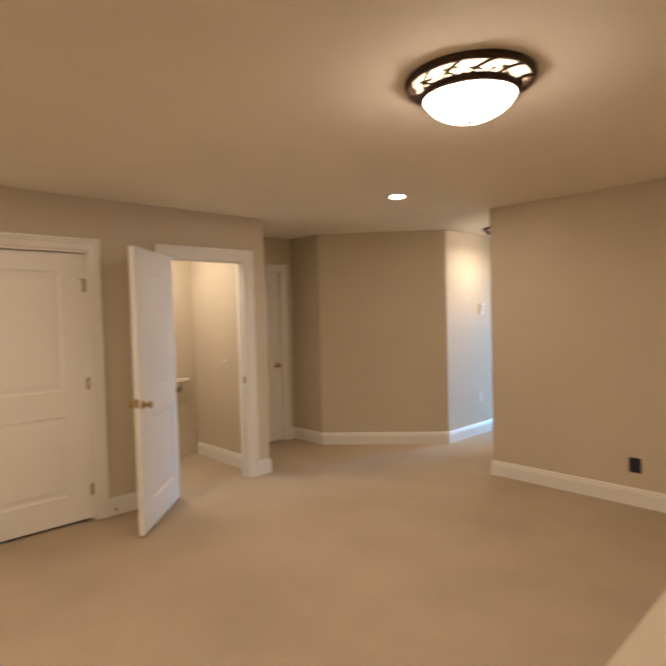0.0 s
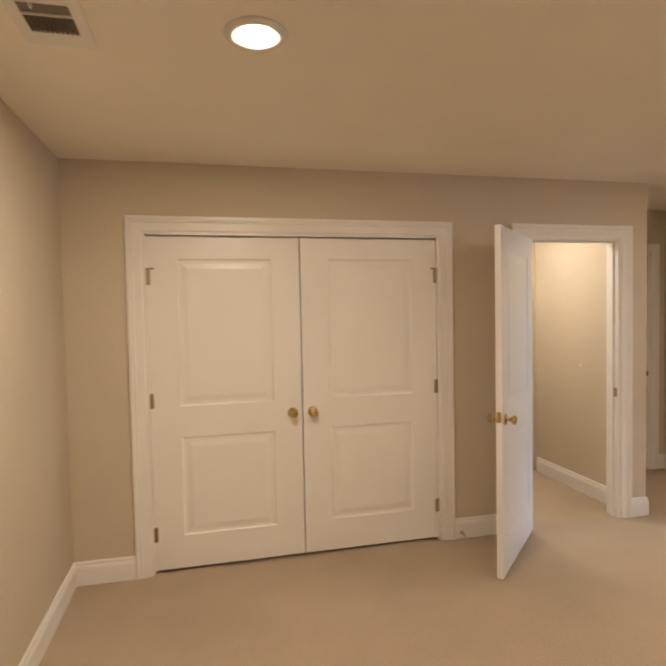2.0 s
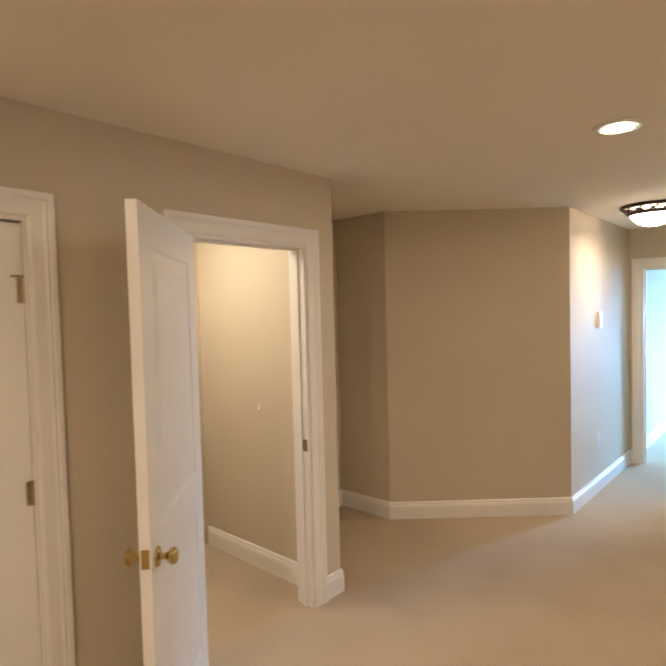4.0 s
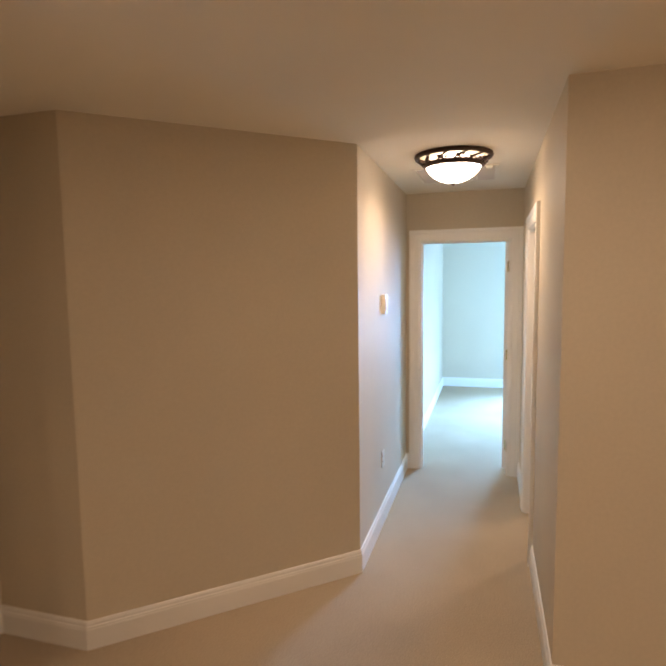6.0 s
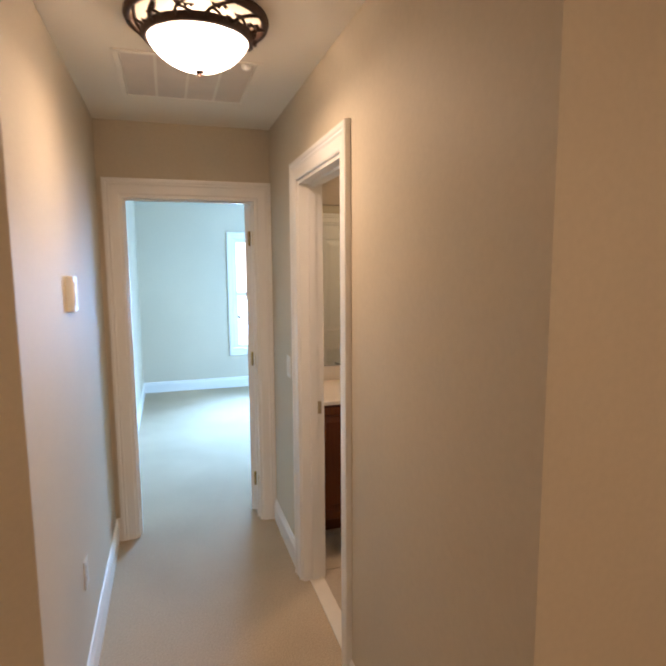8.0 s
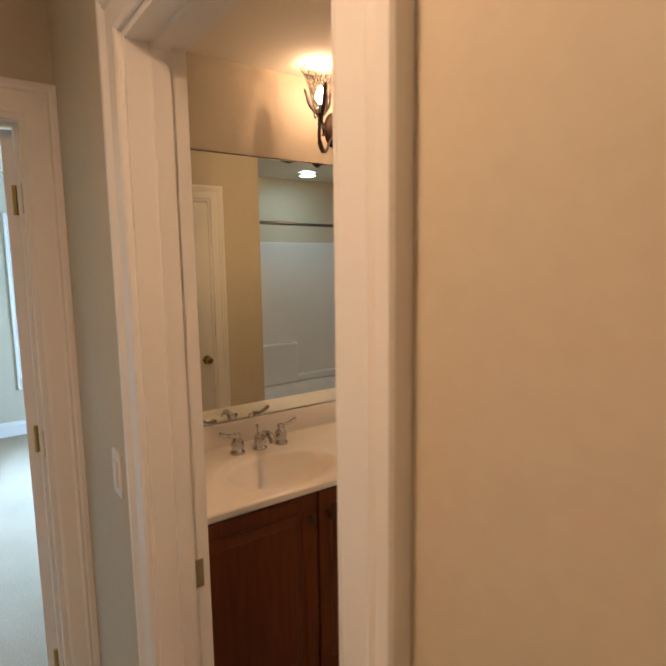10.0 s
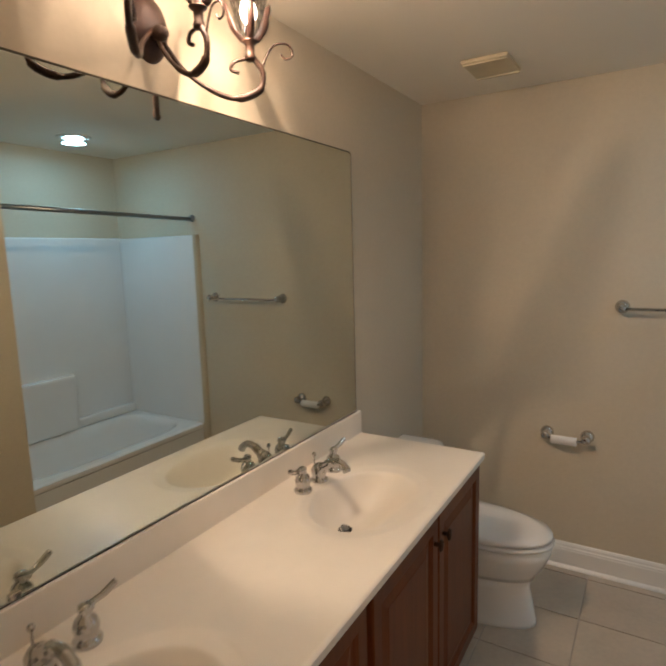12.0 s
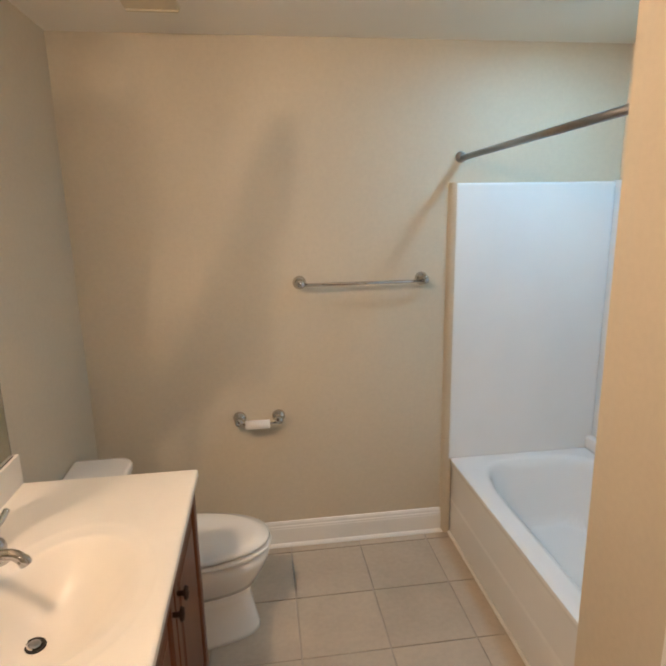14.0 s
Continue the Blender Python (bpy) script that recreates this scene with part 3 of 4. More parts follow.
# ---- plates on the walls ----
def plate(name, label, category, m, w, h, plate_mat, kind):
    ob = thing(name, label, category, m)
    part("cover_plate", box(-w / 2, w / 2, -0.006, 0, -h / 2, h / 2, 0.002), plate_mat, ob)
    if kind == "outlet":
        for z in (-0.021, 0.021):
            part("socket", box(-0.016, 0.016, -0.0085, -0.006, z - 0.014, z + 0.014, 0.001), plate_mat, ob)
    elif kind == "rocker":
        part("rocker", box(-0.016, 0.016, -0.011, -0.006, -0.033, 0.033, 0.001), plate_mat, ob)
    elif kind == "toggle":
        part("toggle", box(-0.005, 0.005, -0.018, -0.006, -0.002, 0.014, 0.001), plate_mat, ob)
    return ob


to_west = 90
plate("wall_outlet", "dark navy outlet plate above the baseboard", "outlet", pose(4.466, 1.30, 0.315, 0, 0, -90), 0.085, 0.115, NAVY, "outlet")
plate("light_switch", "beige light switch plate on the beige wall", "switch", pose(4.466, 1.30, 0.93, 0, 0, -90), 0.075, 0.115, PAINT, "toggle")
plate("wall_outlet", "white outlet plate low on the hall wall", "outlet", pose(5.88, 3.485, 0.46, 0, 0, 0), 0.075, 0.115, PLASTIC, "outlet")
plate("light_switch", "white double rocker switch beside the bathroom door", "switch", pose(6.55, 2.507, 1.10, 0, 0, 180), 0.075, 0.115, PLASTIC, "rocker")
th = thing("thermostat", "small white wall thermostat with grey face", "thermostat", pose(5.92, 3.485, 1.55))
part("housing", box(-0.042, 0.042, -0.026, 0, -0.066, 0.066, 0.004), PLASTIC, th)
part("cover", box(-0.03, 0.03, -0.029, -0.026, -0.045, 0.045, 0.001), YELLOWED, th, "grey-beige face")

# handrail in the stair closet
rail = thing("handrail", "wooden wall handrail end in the stair closet", "handrail", pose(0, 0, 0))
part("rail", tube([(1.75, 5.30, 0.845), (2.80, 5.30, 0.845), (2.885, 5.30, 0.845)], 0.030, 12, None, 0.75), PAINT, rail, "painted rail")
part("bracket", tube(smooth_line([(2.80, 5.36, 0.74), (2.80, 5.31, 0.75), (2.80, 5.30, 0.82)]), 0.011, 8), NICKEL, rail, "dull brass bracket", True)
part("bracket_foot", lathe([(0, 0.008), (0.03, 0.006), (0.033, 0)], 16), NICKEL, rail, "", True, pose(2.80, 5.36, 0.74, 90))

stop = thing("door_stop", "small brass door stop on the baseboard", "door stop", pose(1.60, 4.135, 0.045))
part("stem", lathe([(0.011, 0), (0.011, 0.004), (0.005, 0.006), (0.005, 0.055)], 14), BRASS, stop, "", True, pose(0, 0, 0, 90))
part("bumper", lathe([(0.008, 0.055), (0.0095, 0.06), (0.0095, 0.07), (0, 0.074)], 14), PLASTIC, stop, "white rubber bumper", True, pose(0, 0, 0, 90))

hook = thing("wall_hook", "small pale hook on the stair closet wall", "hook", pose(2.999, 4.717, 1.068))
part("plate", lathe([(0, 0.003), (0.009, 0.0025), (0.010, 0)], 14), PLASTIC, hook, "", True, pose(0, 0, 0.012, 0, -90))
part("arm", tube(smooth_line([(-0.002, 0, 0.012), (-0.014, 0, 0.004), (-0.020, -0.012, 0.0), (-0.018, -0.022, 0.006)]), 0.0035, 8), PLASTIC, hook, "", True)

# ---- bedroom window ----
win = thing("window_1", "white double-hung bedroom window full of daylight", "window", pose(11.0, (WY0 + WY1) / 2, 0), kind="structure")
hw = (WY1 - WY0) / 2
bm = bmesh.new()
st = [lambda u, d: (-d, -hw - u, WZ0 - u), lambda u, d: (-d, -hw - u, WZ1 + u), lambda u, d: (-d, hw + u, WZ1 + u), lambda u, d: (-d, hw + u, WZ0 - u), lambda u, d: (-d, -hw - u, WZ0 - u)]
part("casing", sweep_flat(CASE, st[:], bm), TRIM, win)
part("sill", box(-0.05, 0.0, -hw - 0.05, hw + 0.05, WZ0 - 0.012, WZ0 + 0.012, 0.004), TRIM, win)
mid = (WZ0 + WZ1) / 2
for z0, z1, x in ((WZ0, mid + 0.02, 0.035), (mid - 0.02, WZ1, 0.07)):
    bm = bmesh.new()
    for b in ((-hw, hw, z0, z0 + 0.045), (-hw, hw, z1 - 0.045, z1), (-hw, -hw + 0.045, z0 + 0.045, z1 - 0.045), (hw - 0.045, hw, z0 + 0.045, z1 - 0.045)):
        cuboid(bm, x, x + 0.03, *b)
    s = part("sash", bm, TRIM, win)
    g = part("pane", box(x + 0.012, x + 0.016, -hw + 0.045, hw - 0.045, z0 + 0.045, z1 - 0.045), PANE, s)
    g.visible_shadow = False
structure("backdrop", box(13.4, 13.42, -3, 6, -2, 5), SKYCARD, "bright overcast daylight outside the window", "backdrop")
branch = thing("tree_branch", "thin bare branch outside the window", "branch", pose(0, 0, 0))
part("limb", tube(smooth_line([(12.6, 2.55, 1.02), (12.6, 2.2, 0.9), (12.6, 1.9, 0.72), (12.6, 1.5, 0.35), (12.6, 1.4, -1.9)]), [0.024] * 12 + [0.034] * 13, 8), BARK, branch, "", True)

# ---- bathroom: tub and surround ----
OX, OY = -0.02, -0.05
tub = thing("bathtub", "white acrylic alcove bathtub with beige-lit apron", "bathtub", pose(OX, OY, 0))
X0, X1, Y0, Y1, RZ = 4.705, 5.515, -0.437, 0.947, 0.427
bm = bmesh.new()
nx, ny = 46, 74
cx, cy, ax, ay = (X0 + X1) / 2 - 0.005, (Y0 + Y1) / 2, (X1 - X0) / 2 - 0.085, (Y1 - Y0) / 2 - 0.085
grid = []
for i in range(nx + 1):
    row = []
    for j in range(ny + 1):
        x, y = X0 + (X1 - X0) * i / nx, Y0 + (Y1 - Y0) * j / ny
        q = (abs((x - cx) / ax) ** 4 + abs((y - cy) / ay) ** 5) ** 0.25
        s = min(1.0, max(0.0, (1.0 - q) / 0.22))
        s = s * s * (3 - 2 * s)
        edge = min(1.0, (X1 - x) / 0.012)
        row.append(bm.verts.new((x, y, RZ - 0.33 * s - 0.006 * (1 - edge) ** 2)))
    grid.append(row)
for i in range(nx):
    for j in range(ny):
        bm.faces.new((grid[i][j], grid[i + 1][j], grid[i + 1][j + 1], grid[i][j + 1]))
part("basin", bm, ACRYLIC, tub, "white tub basin and rim", True)
bm = bmesh.new()
AP = [(X1, RZ - 0.006), (X1 + 0.002, RZ - 0.018), (X1, RZ - 0.035), (X1 - 0.010, RZ - 0.045), (X1 - 0.008, 0.20), (X1 - 0.005, 0.185), (X1 - 0.006, 0.0)]
a = [bm.verts.new((x, Y0, z)) for x, z in AP]
b = [bm.verts.new((x, Y1, z)) for x, z in AP]
for k in range(len(AP) - 1):
    bm.faces.new((a[k], a[k + 1], b[k + 1], b[k]))
part("apron", bm, ACRYLIC, tub, "glossy apron")
part("caulk_bead", tube([(X1 + 0.002, Y0, 0.006), (X1 + 0.002, Y1, 0.006)], 0.008, 8), PLASTIC, tub)

sur = thing("tub_surround", "white glossy moulded shower surround above the tub", "shower surround", pose(OX, OY, 0))
part("back_panel", box(4.705, 4.738, -0.437, 0.947, RZ - 0.003, 1.803, 0.008), ACRYLIC, sur)
part("end_panel", box(4.739, 5.530, -0.438, -0.408, RZ - 0.003, 1.798, 0.010), ACRYLIC, sur)
part("end_panel", box(4.739, 5.530, 0.918, 0.948, RZ - 0.003, 1.798, 0.010), ACRYLIC, sur)
for ya, yb in ((-0.4395, -0.404), (0.9495, 0.914)):
    bm = bmesh.new()
    curve = [(5.531, yb), (5.540, yb - (yb - ya) * 0.10), (5.550, yb - (yb - ya) * 0.32), (5.556, yb - (yb - ya) * 0.62), (5.559, ya), (5.531, ya)]
    prism(bm, curve, 0.0, 1.800)
    part("flange_foot", box(5.5165, 5.5308, min(ya, yb), max(ya, yb), 0.0, RZ - 0.004), PAINT, sur, "beige strip beside the apron")
    part("front_flange", bm, PAINT, sur, "beige rounded flange running down to the floor")
part("ledge", box(4.733, 4.803, 0.10, 0.92, RZ + 0.002, 0.83, 0.018), ACRYLIC, sur, "moulded soap ledge")
part("ledge", box(4.733, 4.783, -0.41, 0.10, RZ + 0.002, 0.50, 0.018), ACRYLIC, sur, "low moulded ledge")

rod = thing("shower_rod", "grey metal shower curtain rod across the alcove", "shower rod", pose(5.505 + OX, OY, 1.914))
part("rod", tube([(0, -0.43, -0.006), (0, 0.94, 0.010)], 0.0135, 14), RODM, rod, "", True)
for y, r in ((-0.44, -90), (0.95, 90)):
    part("flange", lathe([(0, 0.022), (0.017, 0.022), (0.022, 0.012), (0.026, 0.006), (0.026, 0)], 20), RODM, rod, "", True, pose(0, y, 0, r))


# ---- bathroom: chrome on the south wall ----
def post(parent, x, z):
    """A chrome post on its rosette, standing out from the south wall."""
    m = pose(x, -0.44, z, -90)
    p = part("post", lathe([(0, 0.076), (0.015, 0.073), (0.022, 0.063), (0.017, 0.050), (0.011, 0.045), (0.012, 0.026), (0.020, 0.020)], 20), CHROME, parent, "", True, m)
    part("rosette", lathe([(0.020, 0.020), (0.023, 0.017), (0.028, 0.012), (0.031, 0.006), (0.032, 0.0)], 24), CHROME, p, "", True)


bar = thing("towel_bar", "chrome towel bar on round posts on the beige wall", "towel bar", pose(OX, OY, 0))
post(bar, 6.266, 1.362)
post(bar, 5.683, 1.362)
part("bar", tube([(5.683, -0.378, 1.357), (6.266, -0.378, 1.357)], 0.008, 12), CHROME, bar, "", True)
tp = thing("toilet_paper_holder", "chrome toilet paper holder with bare cardboard core", "paper holder", pose(OX, OY, 0))
post(tp, 6.576, 0.714)
post(tp, 6.389, 0.714)
part("spindle", tube([(6.389, -0.378, 0.702), (6.576, -0.378, 0.702)], 0.006, 10), CHROME, tp, "", True)
part("roll_core", lathe([(0.008, -0.058), (0.021, -0.058), (0.0215, 0), (0.021, 0.058), (0.008, 0.058)], 24), PAPER, tp, "white paper core", True, pose(6.490, -0.378, 0.699, 0, 90))

fan = thing("exhaust_fan", "yellowed plastic exhaust fan grille in the ceiling", "exhaust fan", pose(6.775 + OX, -0.015 + OY, 2.405))
part("grille", box(-0.095, 0.095, -0.120, 0.120, -0.018, -0.001, 0.008), YELLOWED, fan)
for y in (0.094, -0.114):
    part("lip", box(-0.09, 0.09, y, y + 0.016, -0.024, -0.016, 0.003), YELLOWED, fan, "pale lip of the grille")

# ---- vanity ----
VY0, VY1, VX = 0.362, 2.425, 6.712


def vanity_unit(y0, y1):
    ob = thing("vanity_cabinet", "cherry-stained vanity cabinet with two raised-panel doors", "cabinet", pose(OX, OY, 0), "vanity cabinets")
    bm = box(VX, VX + 0.006, y0, y1, 0.095, 0.8298)
    cuboid(bm, VX + 0.006, 7.246, y0, y0 + 0.018, 0.095, 0.8298)
    cuboid(bm, VX + 0.006, 7.246, y1 - 0.018, y1, 0.095, 0.8298)
    cuboid(bm, VX + 0.006, 7.246, y0 + 0.018, y1 - 0.018, 0.095, 0.113)
    part("body", bm, CHERRY, ob)
    part("toe_kick", box(VX + 0.07, 7.246, y0 + 0.004, y1 - 0.004, 0.0, 0.094), CHERRY, ob, "recessed dark toe kick")
    mid = (y0 + y1) / 2
    for a, b, ky in ((y0 + 0.014, mid - 0.004, mid - 0.038), (mid + 0.004, y1 - 0.014, mid + 0.038)):
        bm = bmesh.new()
        z0, z1, s = 0.112, 0.815, 0.058
        rings = [(0, 0.0), (0, 0.015), (0.004, 0.019), (s - 0.012, 0.019), (s - 0.004, 0.014), (s, 0.009), (s + 0.008, 0.008), (s + 0.034, 0.0145), (s + 0.036, 0.016)]
        loops = [[bm.verts.new(v) for v in ((VX - d, a + t, z0 + t), (VX - d, b - t, z0 + t), (VX - d, b - t, z1 - t), (VX - d, a + t, z1 - t))] for t, d in rings]
        for p, q in zip(loops, loops[1:]):
            for k in range(4):
                bm.faces.new((p[k], p[(k + 1) % 4], q[(k + 1) % 4], q[k]))
        bm.faces.new(loops[-1])
        d = part("door", bm, CHERRY, ob, "raised-panel cherry door")
        bm = lathe([(0.0045, 0.0), (0.0045, 0.016), (0.010, 0.018), (0.013, 0.022), (0.009, 0.028), (0, 0.030)], 14)
        bmesh.ops.scale(bm, vec=(1.0, 1.75, 1.0), verts=bm.verts[:])
        for k in range(5):
            tube([(-0.008 + k * 0.004, -0.017 + abs(k - 2) * 0.004, 0.024), (-0.008 + k * 0.004, 0.019 - abs(k - 2) * 0.004, 0.027)], 0.0018, 6, bm)
        part("knob", bm, BRONZE, d, "dark shell-shaped knob", True, Matrix.Translation((VX - 0.019, ky, 0.735)) @ Matrix(((0, 0, -1, 0), (-1, 0, 0, 0), (0, 1, 0, 0), (0, 0, 0, 1))))
    return ob


vanity_unit(VY0, 1.318)
vanity_unit(1.322, VY1)

TX0, TX1, TY0, TY1, TZ = 6.680, 7.247, 0.352, 2.438, 0.857
SINKS = [(6.918, 0.908), (6.886, 1.893)]
top = thing("countertop", "cream cultured marble vanity top with two moulded oval basins", "countertop", pose(OX, OY, 0))


def basin_depth(dx, dy):
    """How far the oval basin lies below the slab; deepest towards the wall."""
    q = math.hypot(dx / 0.168, dy / 0.226)
    if q >= 1:
        return 0.0
    u = math.hypot((dx - 0.062 * (1 - q * q)) / 0.168, dy / 0.226)
    return 0.130 * max(0.0, 1 - u ** 2.8) ** 1.25


bm = bmesh.new()
nx, ny = 100, 360
grid = []
for i in range(nx + 1):
    row = []
    for j in range(ny + 1):
        x, y = TX0 + (TX1 - TX0) * i / nx, TY0 + (TY1 - TY0) * j / ny
        z = TZ
        for sx, sy in SINKS:
            q = math.hypot((x - sx) / 0.168, (y - sy) / 0.226)
            z -= basin_depth(x - sx, y - sy)
            o = math.hypot((x - sx) / 0.205, (y - sy) / 0.275)
            step = min(1.0, max(0.0, (1.0 - o) / 0.07))
            z -= 0.0035 * step * step * (3 - 2 * step)
            if q >= 1:
                z -= 0.004 * math.exp(-((q - 1.0) / 0.10) ** 2)
            else:
                z -= 0.004
        e = min(x - TX0, y - TY0)
        if e < 0.008:
            z -= 0.006 * (1 - e / 0.008) ** 2
        row.append(bm.verts.new((x, y, z)))
    grid.append(row)
for i in range(nx):
    for j in range(ny):
        bm.faces.new((grid[i][j], grid[i + 1][j], grid[i + 1][j + 1], grid[i][j + 1]))
part("slab", bm, MARBLE, top, "", True)
bm = bmesh.new()
cuboid(bm, TX0 + 0.0005, TX0 + 0.022, TY0 + 0.0005, TY1, TZ - 0.027, TZ - 0.007)
cuboid(bm, TX0 + 0.022, TX1, TY0 + 0.0005, TY0 + 0.022, TZ - 0.027, TZ - 0.007)
part("edge", bm, MARBLE, top)
part("backsplash", box(7.224, 7.248, TY0 + 0.002, TY1, TZ - 0.004, 0.956, 0.004), MARBLE, top)
for sx, sy in SINKS:
    zb = TZ - 0.0075 - basin_depth(0.080, 0.004)
    d = part("drain", lathe([(0.0, -0.002), (0.0160, -0.002), (0.0175, 0.0015), (0.0225, 0.002), (0.0250, 0.0005), (0.0255, -0.006)], 24), DARK, top, "dark drain ring", True, pose(sx + 0.080, sy + 0.004, zb + 0.0025, 0, -7))
    part("stopper", lathe([(0, 0.0075), (0.009, 0.0070), (0.0135, 0.0050), (0.0140, 0.0030), (0.006, 0.002), (0.006, -0.004)], 20), RODM, d, "round metal stopper", True)
    # no hole is cut: a near-black disc stands in for its shade
    part("overflow", lathe([(0, 0.002), (0.007, 0.001), (0.0075, 0)], 14), DARK, top, "near-black disc for the shaded overflow", True, pose(sx - 0.138, sy, TZ - 0.050, 0, 55))


def mirror_slab(y0, y1, z0, z1, r):
    """A sheet of mirror glass with rounded upper corners and a fine ground edge."""
    line = [(y0, z0), (y1, z0)]
    for cy, a0 in ((y1 - r, 0), (y0 + r, 90)):
        line += [(cy + r * math.cos(math.radians(a0 + k * 15)), z1 - r + r * math.sin(math.radians(a0 + k * 15))) for k in range(7)]
    bm = bmesh.new()
    cy, cz = (y0 + y1) / 2, (z0 + z1) / 2
    loops = []
    for x, inset in ((7.2485, 0.0), (7.2405, 0.0), (7.238, 0.004)):
        loops.append([bm.verts.new((x, y - math.copysign(inset, y - cy), z - math.copysign(inset, z - cz))) for y, z in line])
    for a, b in zip(loops, loops[1:]):
        for k in range(len(line)):
            bm.faces.new((a[k], a[(k + 1) % len(line)], b[(k + 1) % len(line)], b[k]))
    bm.faces.new(loops[0])
    bm.faces.new(loops[-1])
    return bm


mirror = tagged(part("mirror", mirror_slab(0.374, 2.426, 0.9575, 2.050, 0.016), MIRROR, at=pose(OX, OY, 0)), "large frameless wall mirror above the vanity", "mirror")
for y in (0.9, 1.85):
    part("clip", box(7.232, 7.2375, y - 0.012, y + 0.012, 0.958, 0.975, 0.001), CHROME, mirror, "small chrome clip")
rim_line = [(7.2395, 0.3735, 0.960), (7.2395, 0.3735, 2.036)]
rim_line += [(7.2395, 0.3895 - 0.016 * math.cos(math.radians(k * 15)), 2.035 + 0.016 * math.sin(math.radians(k * 15))) for k in range(1, 7)]
rim_line += [(7.2395, 2.426, 2.051)]
part("ground_edge", tube(rim_line, 0.0017, 6), SLAT, mirror, "dark ground edge", True)
part("seam", box(7.2345, 7.2375, 0.372, 2.426, 0.9568, 0.9580), BLACK, mirror, "dark seam")


def faucet(y):
    ob = thing("faucet", "chrome widespread basin faucet with two lever handles", "faucet", pose(7.120 + OX, y + OY, TZ), "basin faucets")
    body = [(0.030, 0), (0.031, 0.008), (0.027, 0.013), (0.022, 0.017), (0.026, 0.028), (0.027, 0.040), (0.022, 0.054), (0.014, 0.062), (0.012, 0.069), (0.015, 0.076), (0.012, 0.085), (0, 0.088)]
    for s in (-1, 1):
        h = part("handle", lathe(body, 24), CHROME, ob, "", True, pose(0, s * 0.1, 0))
        part("lever", tube(smooth_line([(0, 0, 0.068), (0.004, s * 0.02, 0.076), (0.0, s * 0.045, 0.082), (-0.004, s * 0.075, 0.096)]), [0.0125] * 6 + [0.0075] * 6 + [0.0085] * 7, 10), CHROME, h, "", True)
    sp = part("spout", lathe([(0.031, 0), (0.032, 0.007), (0.026, 0.012), (0.023, 0.016), (0.0275, 0.030), (0.0265, 0.044), (0.018, 0.058), (0.008, 0.064), (0, 0.066)], 24), CHROME, ob, "", True)
    part("spout_arm", tube(smooth_line([(0.004, 0, 0.034), (-0.024, 0, 0.056), (-0.056, 0, 0.077), (-0.088, 0, 0.079), (-0.108, 0, 0.064), (-0.114, 0, 0.052)]), [0.0205] * 6 + [0.0165] * 6 + [0.0135] * 6 + [0.013] * 6 + [0.0145] * 7, 14), CHROME, sp, "", True)
    part("lift_rod", lathe([(0.0025, 0.05), (0.0025, 0.083), (0.006, 0.086), (0.008, 0.092), (0.006, 0.098), (0, 0.100)], 14), CHROME, ob, "", True, pose(0.018, 0, 0))


faucet(0.872)
faucet(1.876)

# ---- wall sconce over the mirror ----
sc = thing("wall_sconce", "rusty bronze three-arm wall light with clear glass shades", "wall light", pose(7.25 + OX, 1.385 + OY, 2.182))
bm = lathe([(0, 0.030), (0.030, 0.027), (0.050, 0.016), (0.058, 0.006), (0.060, 0)], 32)
bmesh.ops.scale(bm, vec=(1.0, 1.35, 1.0), verts=bm.verts[:])
part("backplate", bm, RUST, sc, "oval bronze backplate", True, Matrix(((0, 0, -1, 0), (-1, 0, 0, -0.005), (0, 1, 0, 0.022), (0, 0, 0, 1))))
part("boss", lathe([(0, 0.04), (0.014, 0.036), (0.020, 0.022), (0.014, 0.008), (0.012, 0)], 20), RUST, sc, "", True, pose(-0.028, 0, 0, 0, -90))
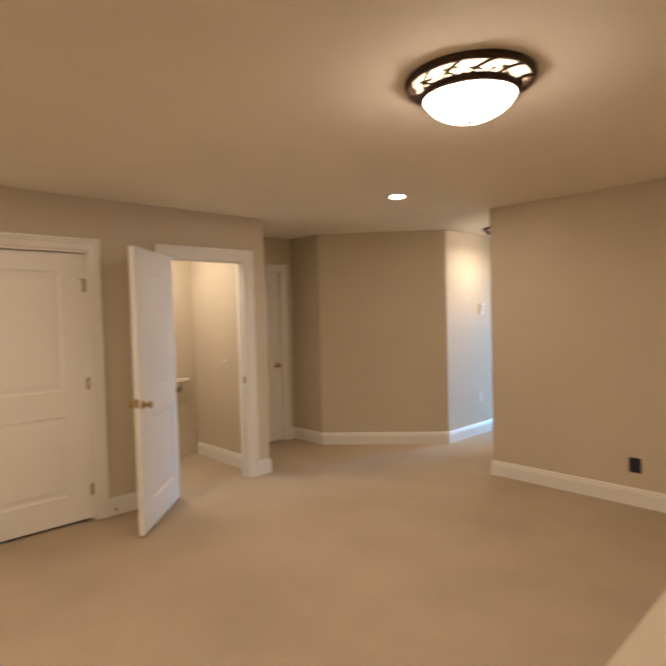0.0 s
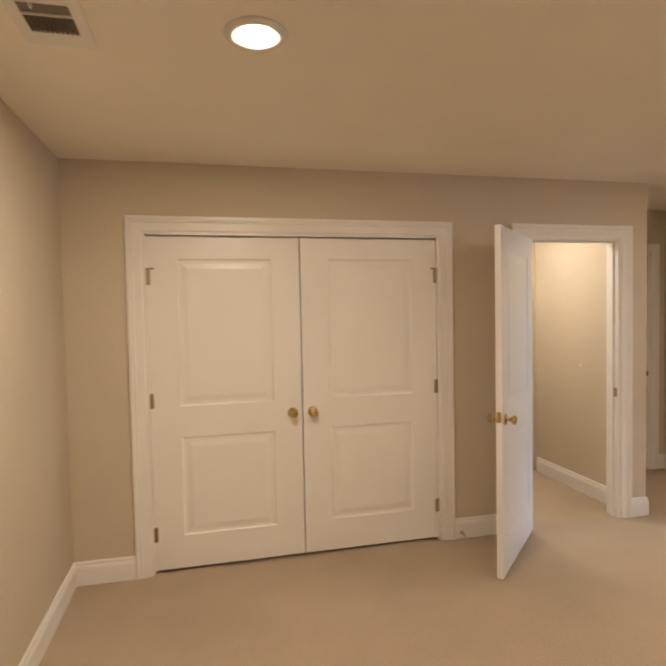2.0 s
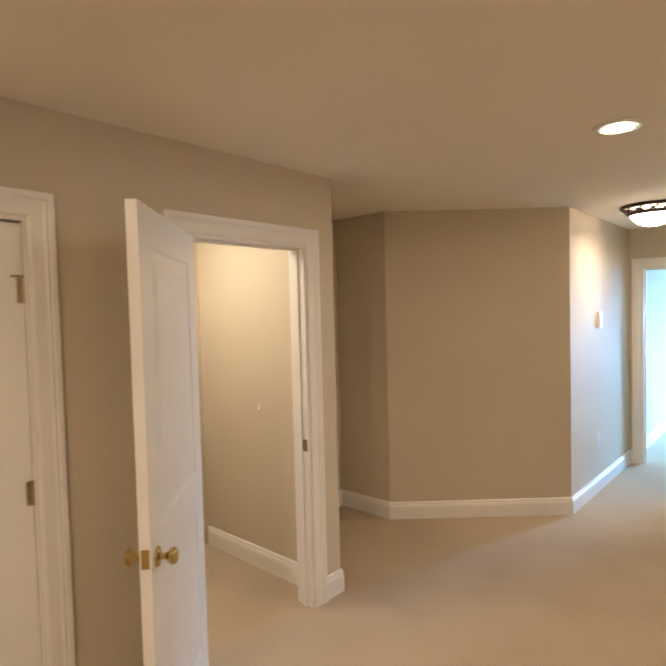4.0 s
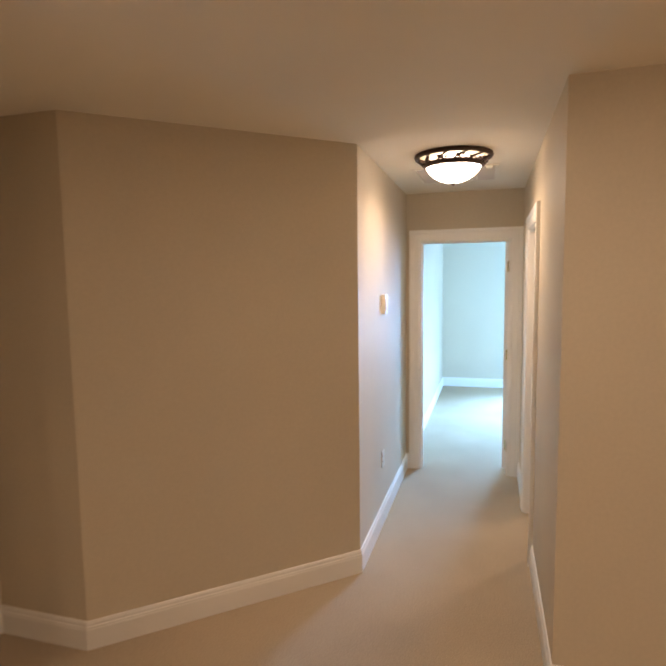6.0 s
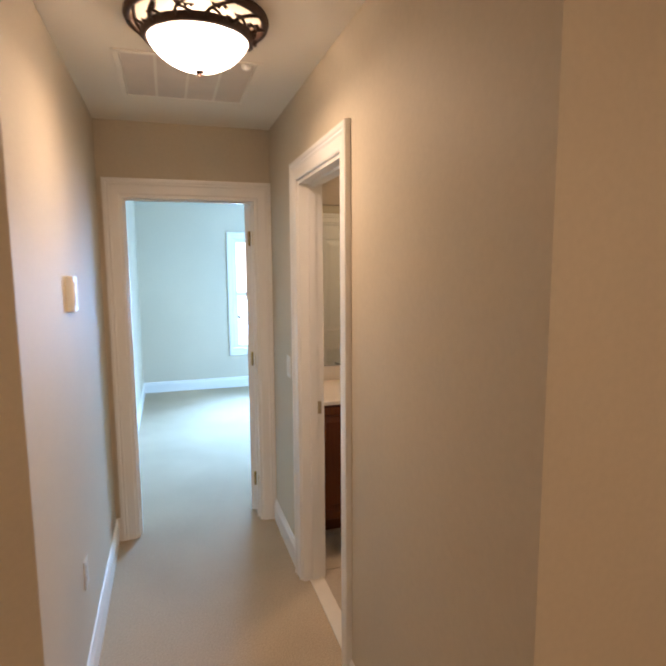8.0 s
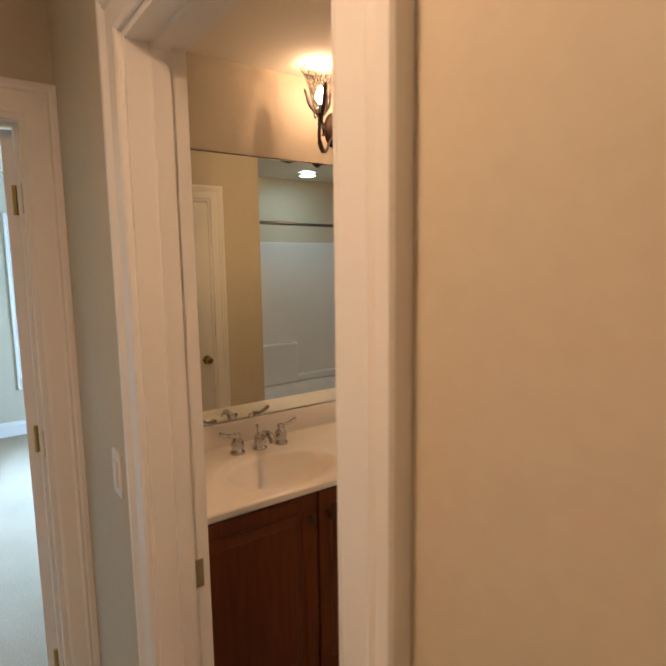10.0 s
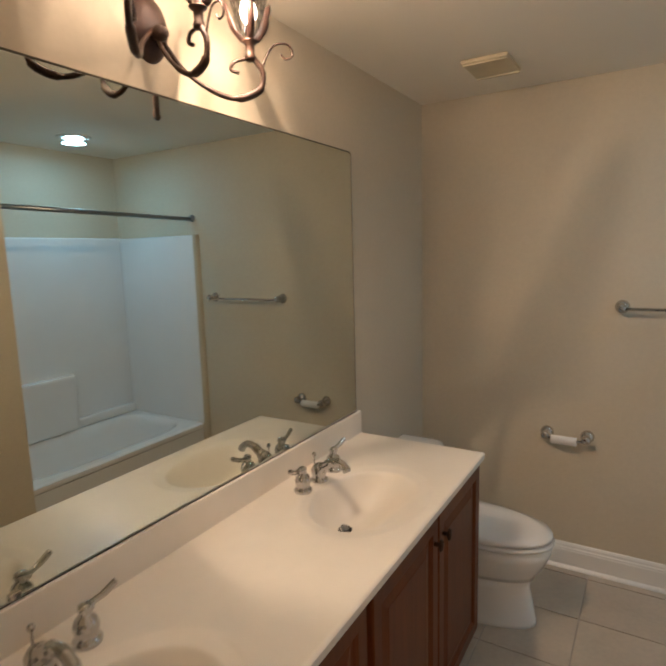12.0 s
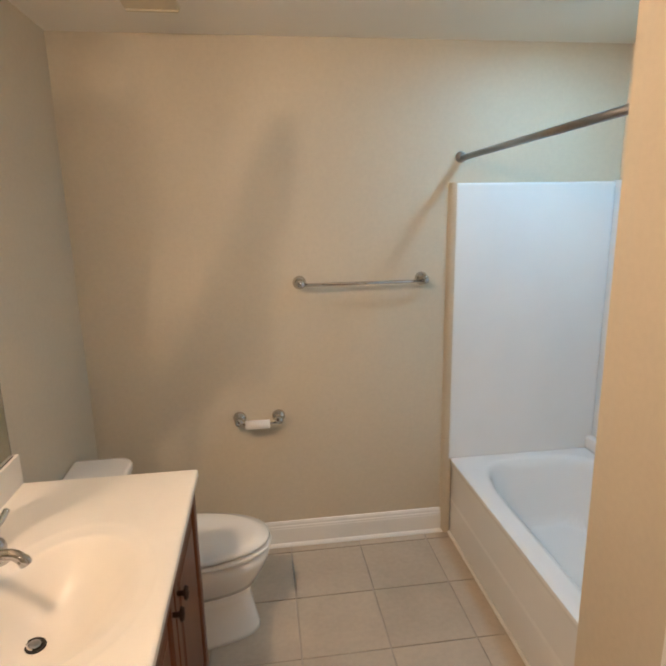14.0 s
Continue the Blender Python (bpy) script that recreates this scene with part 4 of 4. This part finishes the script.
for dx, dy, dz, turn in ((-0.190, -0.165, -0.030, 135), (-0.178, 0.002, -0.004, -45), (-0.170, 0.188, 0.0, 45)):
    n = Vector((dx, dy, 0)).normalized()

    def at(f, z):
        return (dx * f, dy * f, dz + z * 0.76)
    arm = part("arm", tube(smooth_line([(-0.030, 0.0, 0.015), at(0.32, -0.05), at(0.58, -0.115), at(0.84, -0.142), at(1.07, -0.115), at(1.12, -0.06), at(1.04, -0.015), at(1.0, 0.0)], 7),
                    [0.0055] * 14 + [0.007] * 8 + [0.0105] * 8 + [0.0075] * 20, 10), BRONZE, sc, "curved bronze arm", True)
    part("collar", lathe([(0, 0.0), (0.012, 0.002), (0.015, 0.010), (0.011, 0.020), (0.012, 0.040), (0.020, 0.046), (0.022, 0.050), (0, 0.052)], 20), BRONZE, arm, "", True, pose(dx, dy, dz - 0.018))
    part("scroll", tube(smooth_line([at(1.11, -0.05), at(1.17, 0.0), at(1.26, 0.034), at(1.39, 0.034), at(1.43, 0.002), at(1.36, -0.012), at(1.31, 0.004)], 5), 0.0028, 6), BRONZE, arm, "thin bronze curl", True)
    part("scroll", tube(smooth_line([at(1.0, -0.012), at(0.84, -0.025), at(0.80, -0.05), at(0.88, -0.06)], 5), 0.005, 6), BRONZE, arm, "", True)
    for k in range(3):
        v = Vector((math.cos(math.radians(turn + 120 * k)), math.sin(math.radians(turn + 120 * k)), 0))
        p0 = Vector((dx, dy, dz + 0.030))
        part("leaf_prong", tube(smooth_line([p0 + v * 0.008, p0 + v * 0.024 + Vector((0, 0, 0.012)), p0 + v * 0.045 + Vector((0, 0, 0.042)), p0 + v * 0.057 + Vector((0, 0, 0.078)), p0 + v * 0.068 + Vector((0, 0, 0.108))], 4),
                                [0.006] * 3 + [0.010] * 4 + [0.0115] * 4 + [0.0085] * 4 + [0.0045, 0.001], 8, None, 0.55), RUST, arm, "bronze leaf prong", True)
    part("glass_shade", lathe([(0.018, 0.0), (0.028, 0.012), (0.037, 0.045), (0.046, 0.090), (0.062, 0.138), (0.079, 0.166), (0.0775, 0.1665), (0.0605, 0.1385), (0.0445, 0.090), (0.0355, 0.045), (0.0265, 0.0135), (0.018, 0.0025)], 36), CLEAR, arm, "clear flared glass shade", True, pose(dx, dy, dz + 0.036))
    part("glass_rim", tube([(dx + 0.079 * math.cos(k * math.pi / 20), dy + 0.079 * math.sin(k * math.pi / 20), dz + 0.203) for k in range(41)], 0.0013, 6), RUST, arm, "thin dark rim of the shade", True)
    part("candle_sleeve", lathe([(0.0095, 0), (0.0095, 0.035), (0.006, 0.036)], 14), RUST, arm, "", True, pose(dx, dy, dz + 0.034))
    part("bulb", lathe([(0.008, 0), (0.018, 0.014), (0.0215, 0.028), (0.017, 0.046), (0.008, 0.062), (0, 0.070)], 16), BULB, arm, "lit flame bulb", True, pose(dx, dy, dz + 0.072))

# ---- toilet ----
toilet = thing("toilet", "white two-piece toilet with closed lid beside the vanity", "toilet", pose(7.25 + OX, 0.087 + OY, 0, 0, 0, 90))


def egg(bm, rings, n=40):
    """Rings of (z, back, front, half width): ovals that are blunt at the back; +y is the front."""
    loops = []
    for z, back, front, w in rings:
        c = back + (front - back) * 0.42
        loop = []
        for k in range(n):
            t = 2 * math.pi * k / n
            s, co = math.sin(t), math.cos(t)
            y = c + (front - c) * s if s > 0 else c + (c - back) * (abs(s) ** 0.75) * -1
            loop.append(bm.verts.new((w * (abs(co) ** 0.9) * (1 if co > 0 else -1), y, z)))
        loops.append(loop)
    for a, b in zip(loops, loops[1:]):
        for k in range(n):
            bm.faces.new((a[k], a[(k + 1) % n], b[(k + 1) % n], b[k]))
    bm.faces.new(loops[0])
    bm.faces.new(loops[-1])
    return bm


part("bowl", egg(bmesh.new(), [(0.383, 0.20, 0.775, 0.168), (0.37, 0.19, 0.793, 0.182), (0.335, 0.19, 0.785, 0.178), (0.29, 0.19, 0.765, 0.163), (0.245, 0.19, 0.735, 0.137), (0.215, 0.19, 0.722, 0.117)]), CHINA, toilet, "", True)
part("pedestal", egg(bmesh.new(), [(0.214, 0.15, 0.708, 0.116), (0.17, 0.15, 0.705, 0.113), (0.08, 0.14, 0.722, 0.117), (0.02, 0.13, 0.735, 0.124), (0.0, 0.13, 0.738, 0.126)]), CHINA, toilet, "", True)
part("seat", egg(bmesh.new(), [(0.390, 0.23, 0.785, 0.172), (0.393, 0.215, 0.800, 0.184), (0.402, 0.215, 0.800, 0.184), (0.406, 0.23, 0.785, 0.172)]), CHINA, toilet, "", True)
part("lid", egg(bmesh.new(), [(0.413, 0.23, 0.780, 0.168), (0.416, 0.215, 0.795, 0.181), (0.430, 0.215, 0.790, 0.179), (0.438, 0.23, 0.73, 0.165), (0.443, 0.26, 0.65, 0.11)]), CHINA, toilet, "", True)
for x in (-0.075, 0.075):
    part("hinge_cap", box(x - 0.02, x + 0.02, 0.205, 0.235, 0.392, 0.428, 0.006), CHINA, toilet)
part("tank", box(-0.218, 0.218, 0.012, 0.232, 0.385, 0.658, 0.022), CHINA, toilet)
lid_line = [(-0.228, 0.006), (0.228, 0.006)]
for cx, a0 in ((0.165, 0), (-0.165, 90)):
    lid_line += [(cx + 0.063 * math.cos(math.radians(a0 + 15 * k)), 0.185 + 0.063 * math.sin(math.radians(a0 + 15 * k))) for k in range(7)]
bm = bmesh.new()
lid_loops = [[bm.verts.new((x * f, 0.12 + (y - 0.12) * f, z)) for x, y in lid_line] for z, f in ((0.659, 0.98), (0.664, 1.0), (0.684, 1.0), (0.692, 0.975), (0.695, 0.92))]
for la, lb in zip(lid_loops, lid_loops[1:]):
    for k in range(len(la)):
        bm.faces.new((la[k], la[(k + 1) % len(la)], lb[(k + 1) % len(la)], lb[k]))
bm.faces.new(lid_loops[0])
bm.faces.new(lid_loops[-1])
part("tank_lid", bm, CHINA, toilet, "rounded tank lid")
part("flush_lever", tube([(0.15, 0.232, 0.62), (0.15, 0.252, 0.62), (0.09, 0.257, 0.612)], 0.007, 8), CHROME, toilet, "chrome flush lever")

# ---- floor tiles of the bathroom ----
bm = box(-0.1735, 0.1735, -0.1648, 0.1648, -0.004, 0.003, 0.0022)
tile_mesh = finish("tile", bm, TILE)
for i in range(-1, 6):
    for j in range(-2, 8):
        x, y = 5.650 + OX - 0.176 + i * 0.3525, 0.304 + OY - 0.1675 + j * 0.3355
        if x < 5.3 or y - 0.16 > 2.44 or y + 0.16 < -0.5 or x > 7.3:
            continue
        o = new("tile", tile_mesh)
        o.parent = floor_bath
        o.location = (x, min(y, 2.24) if y > 2.3 else y, 0)
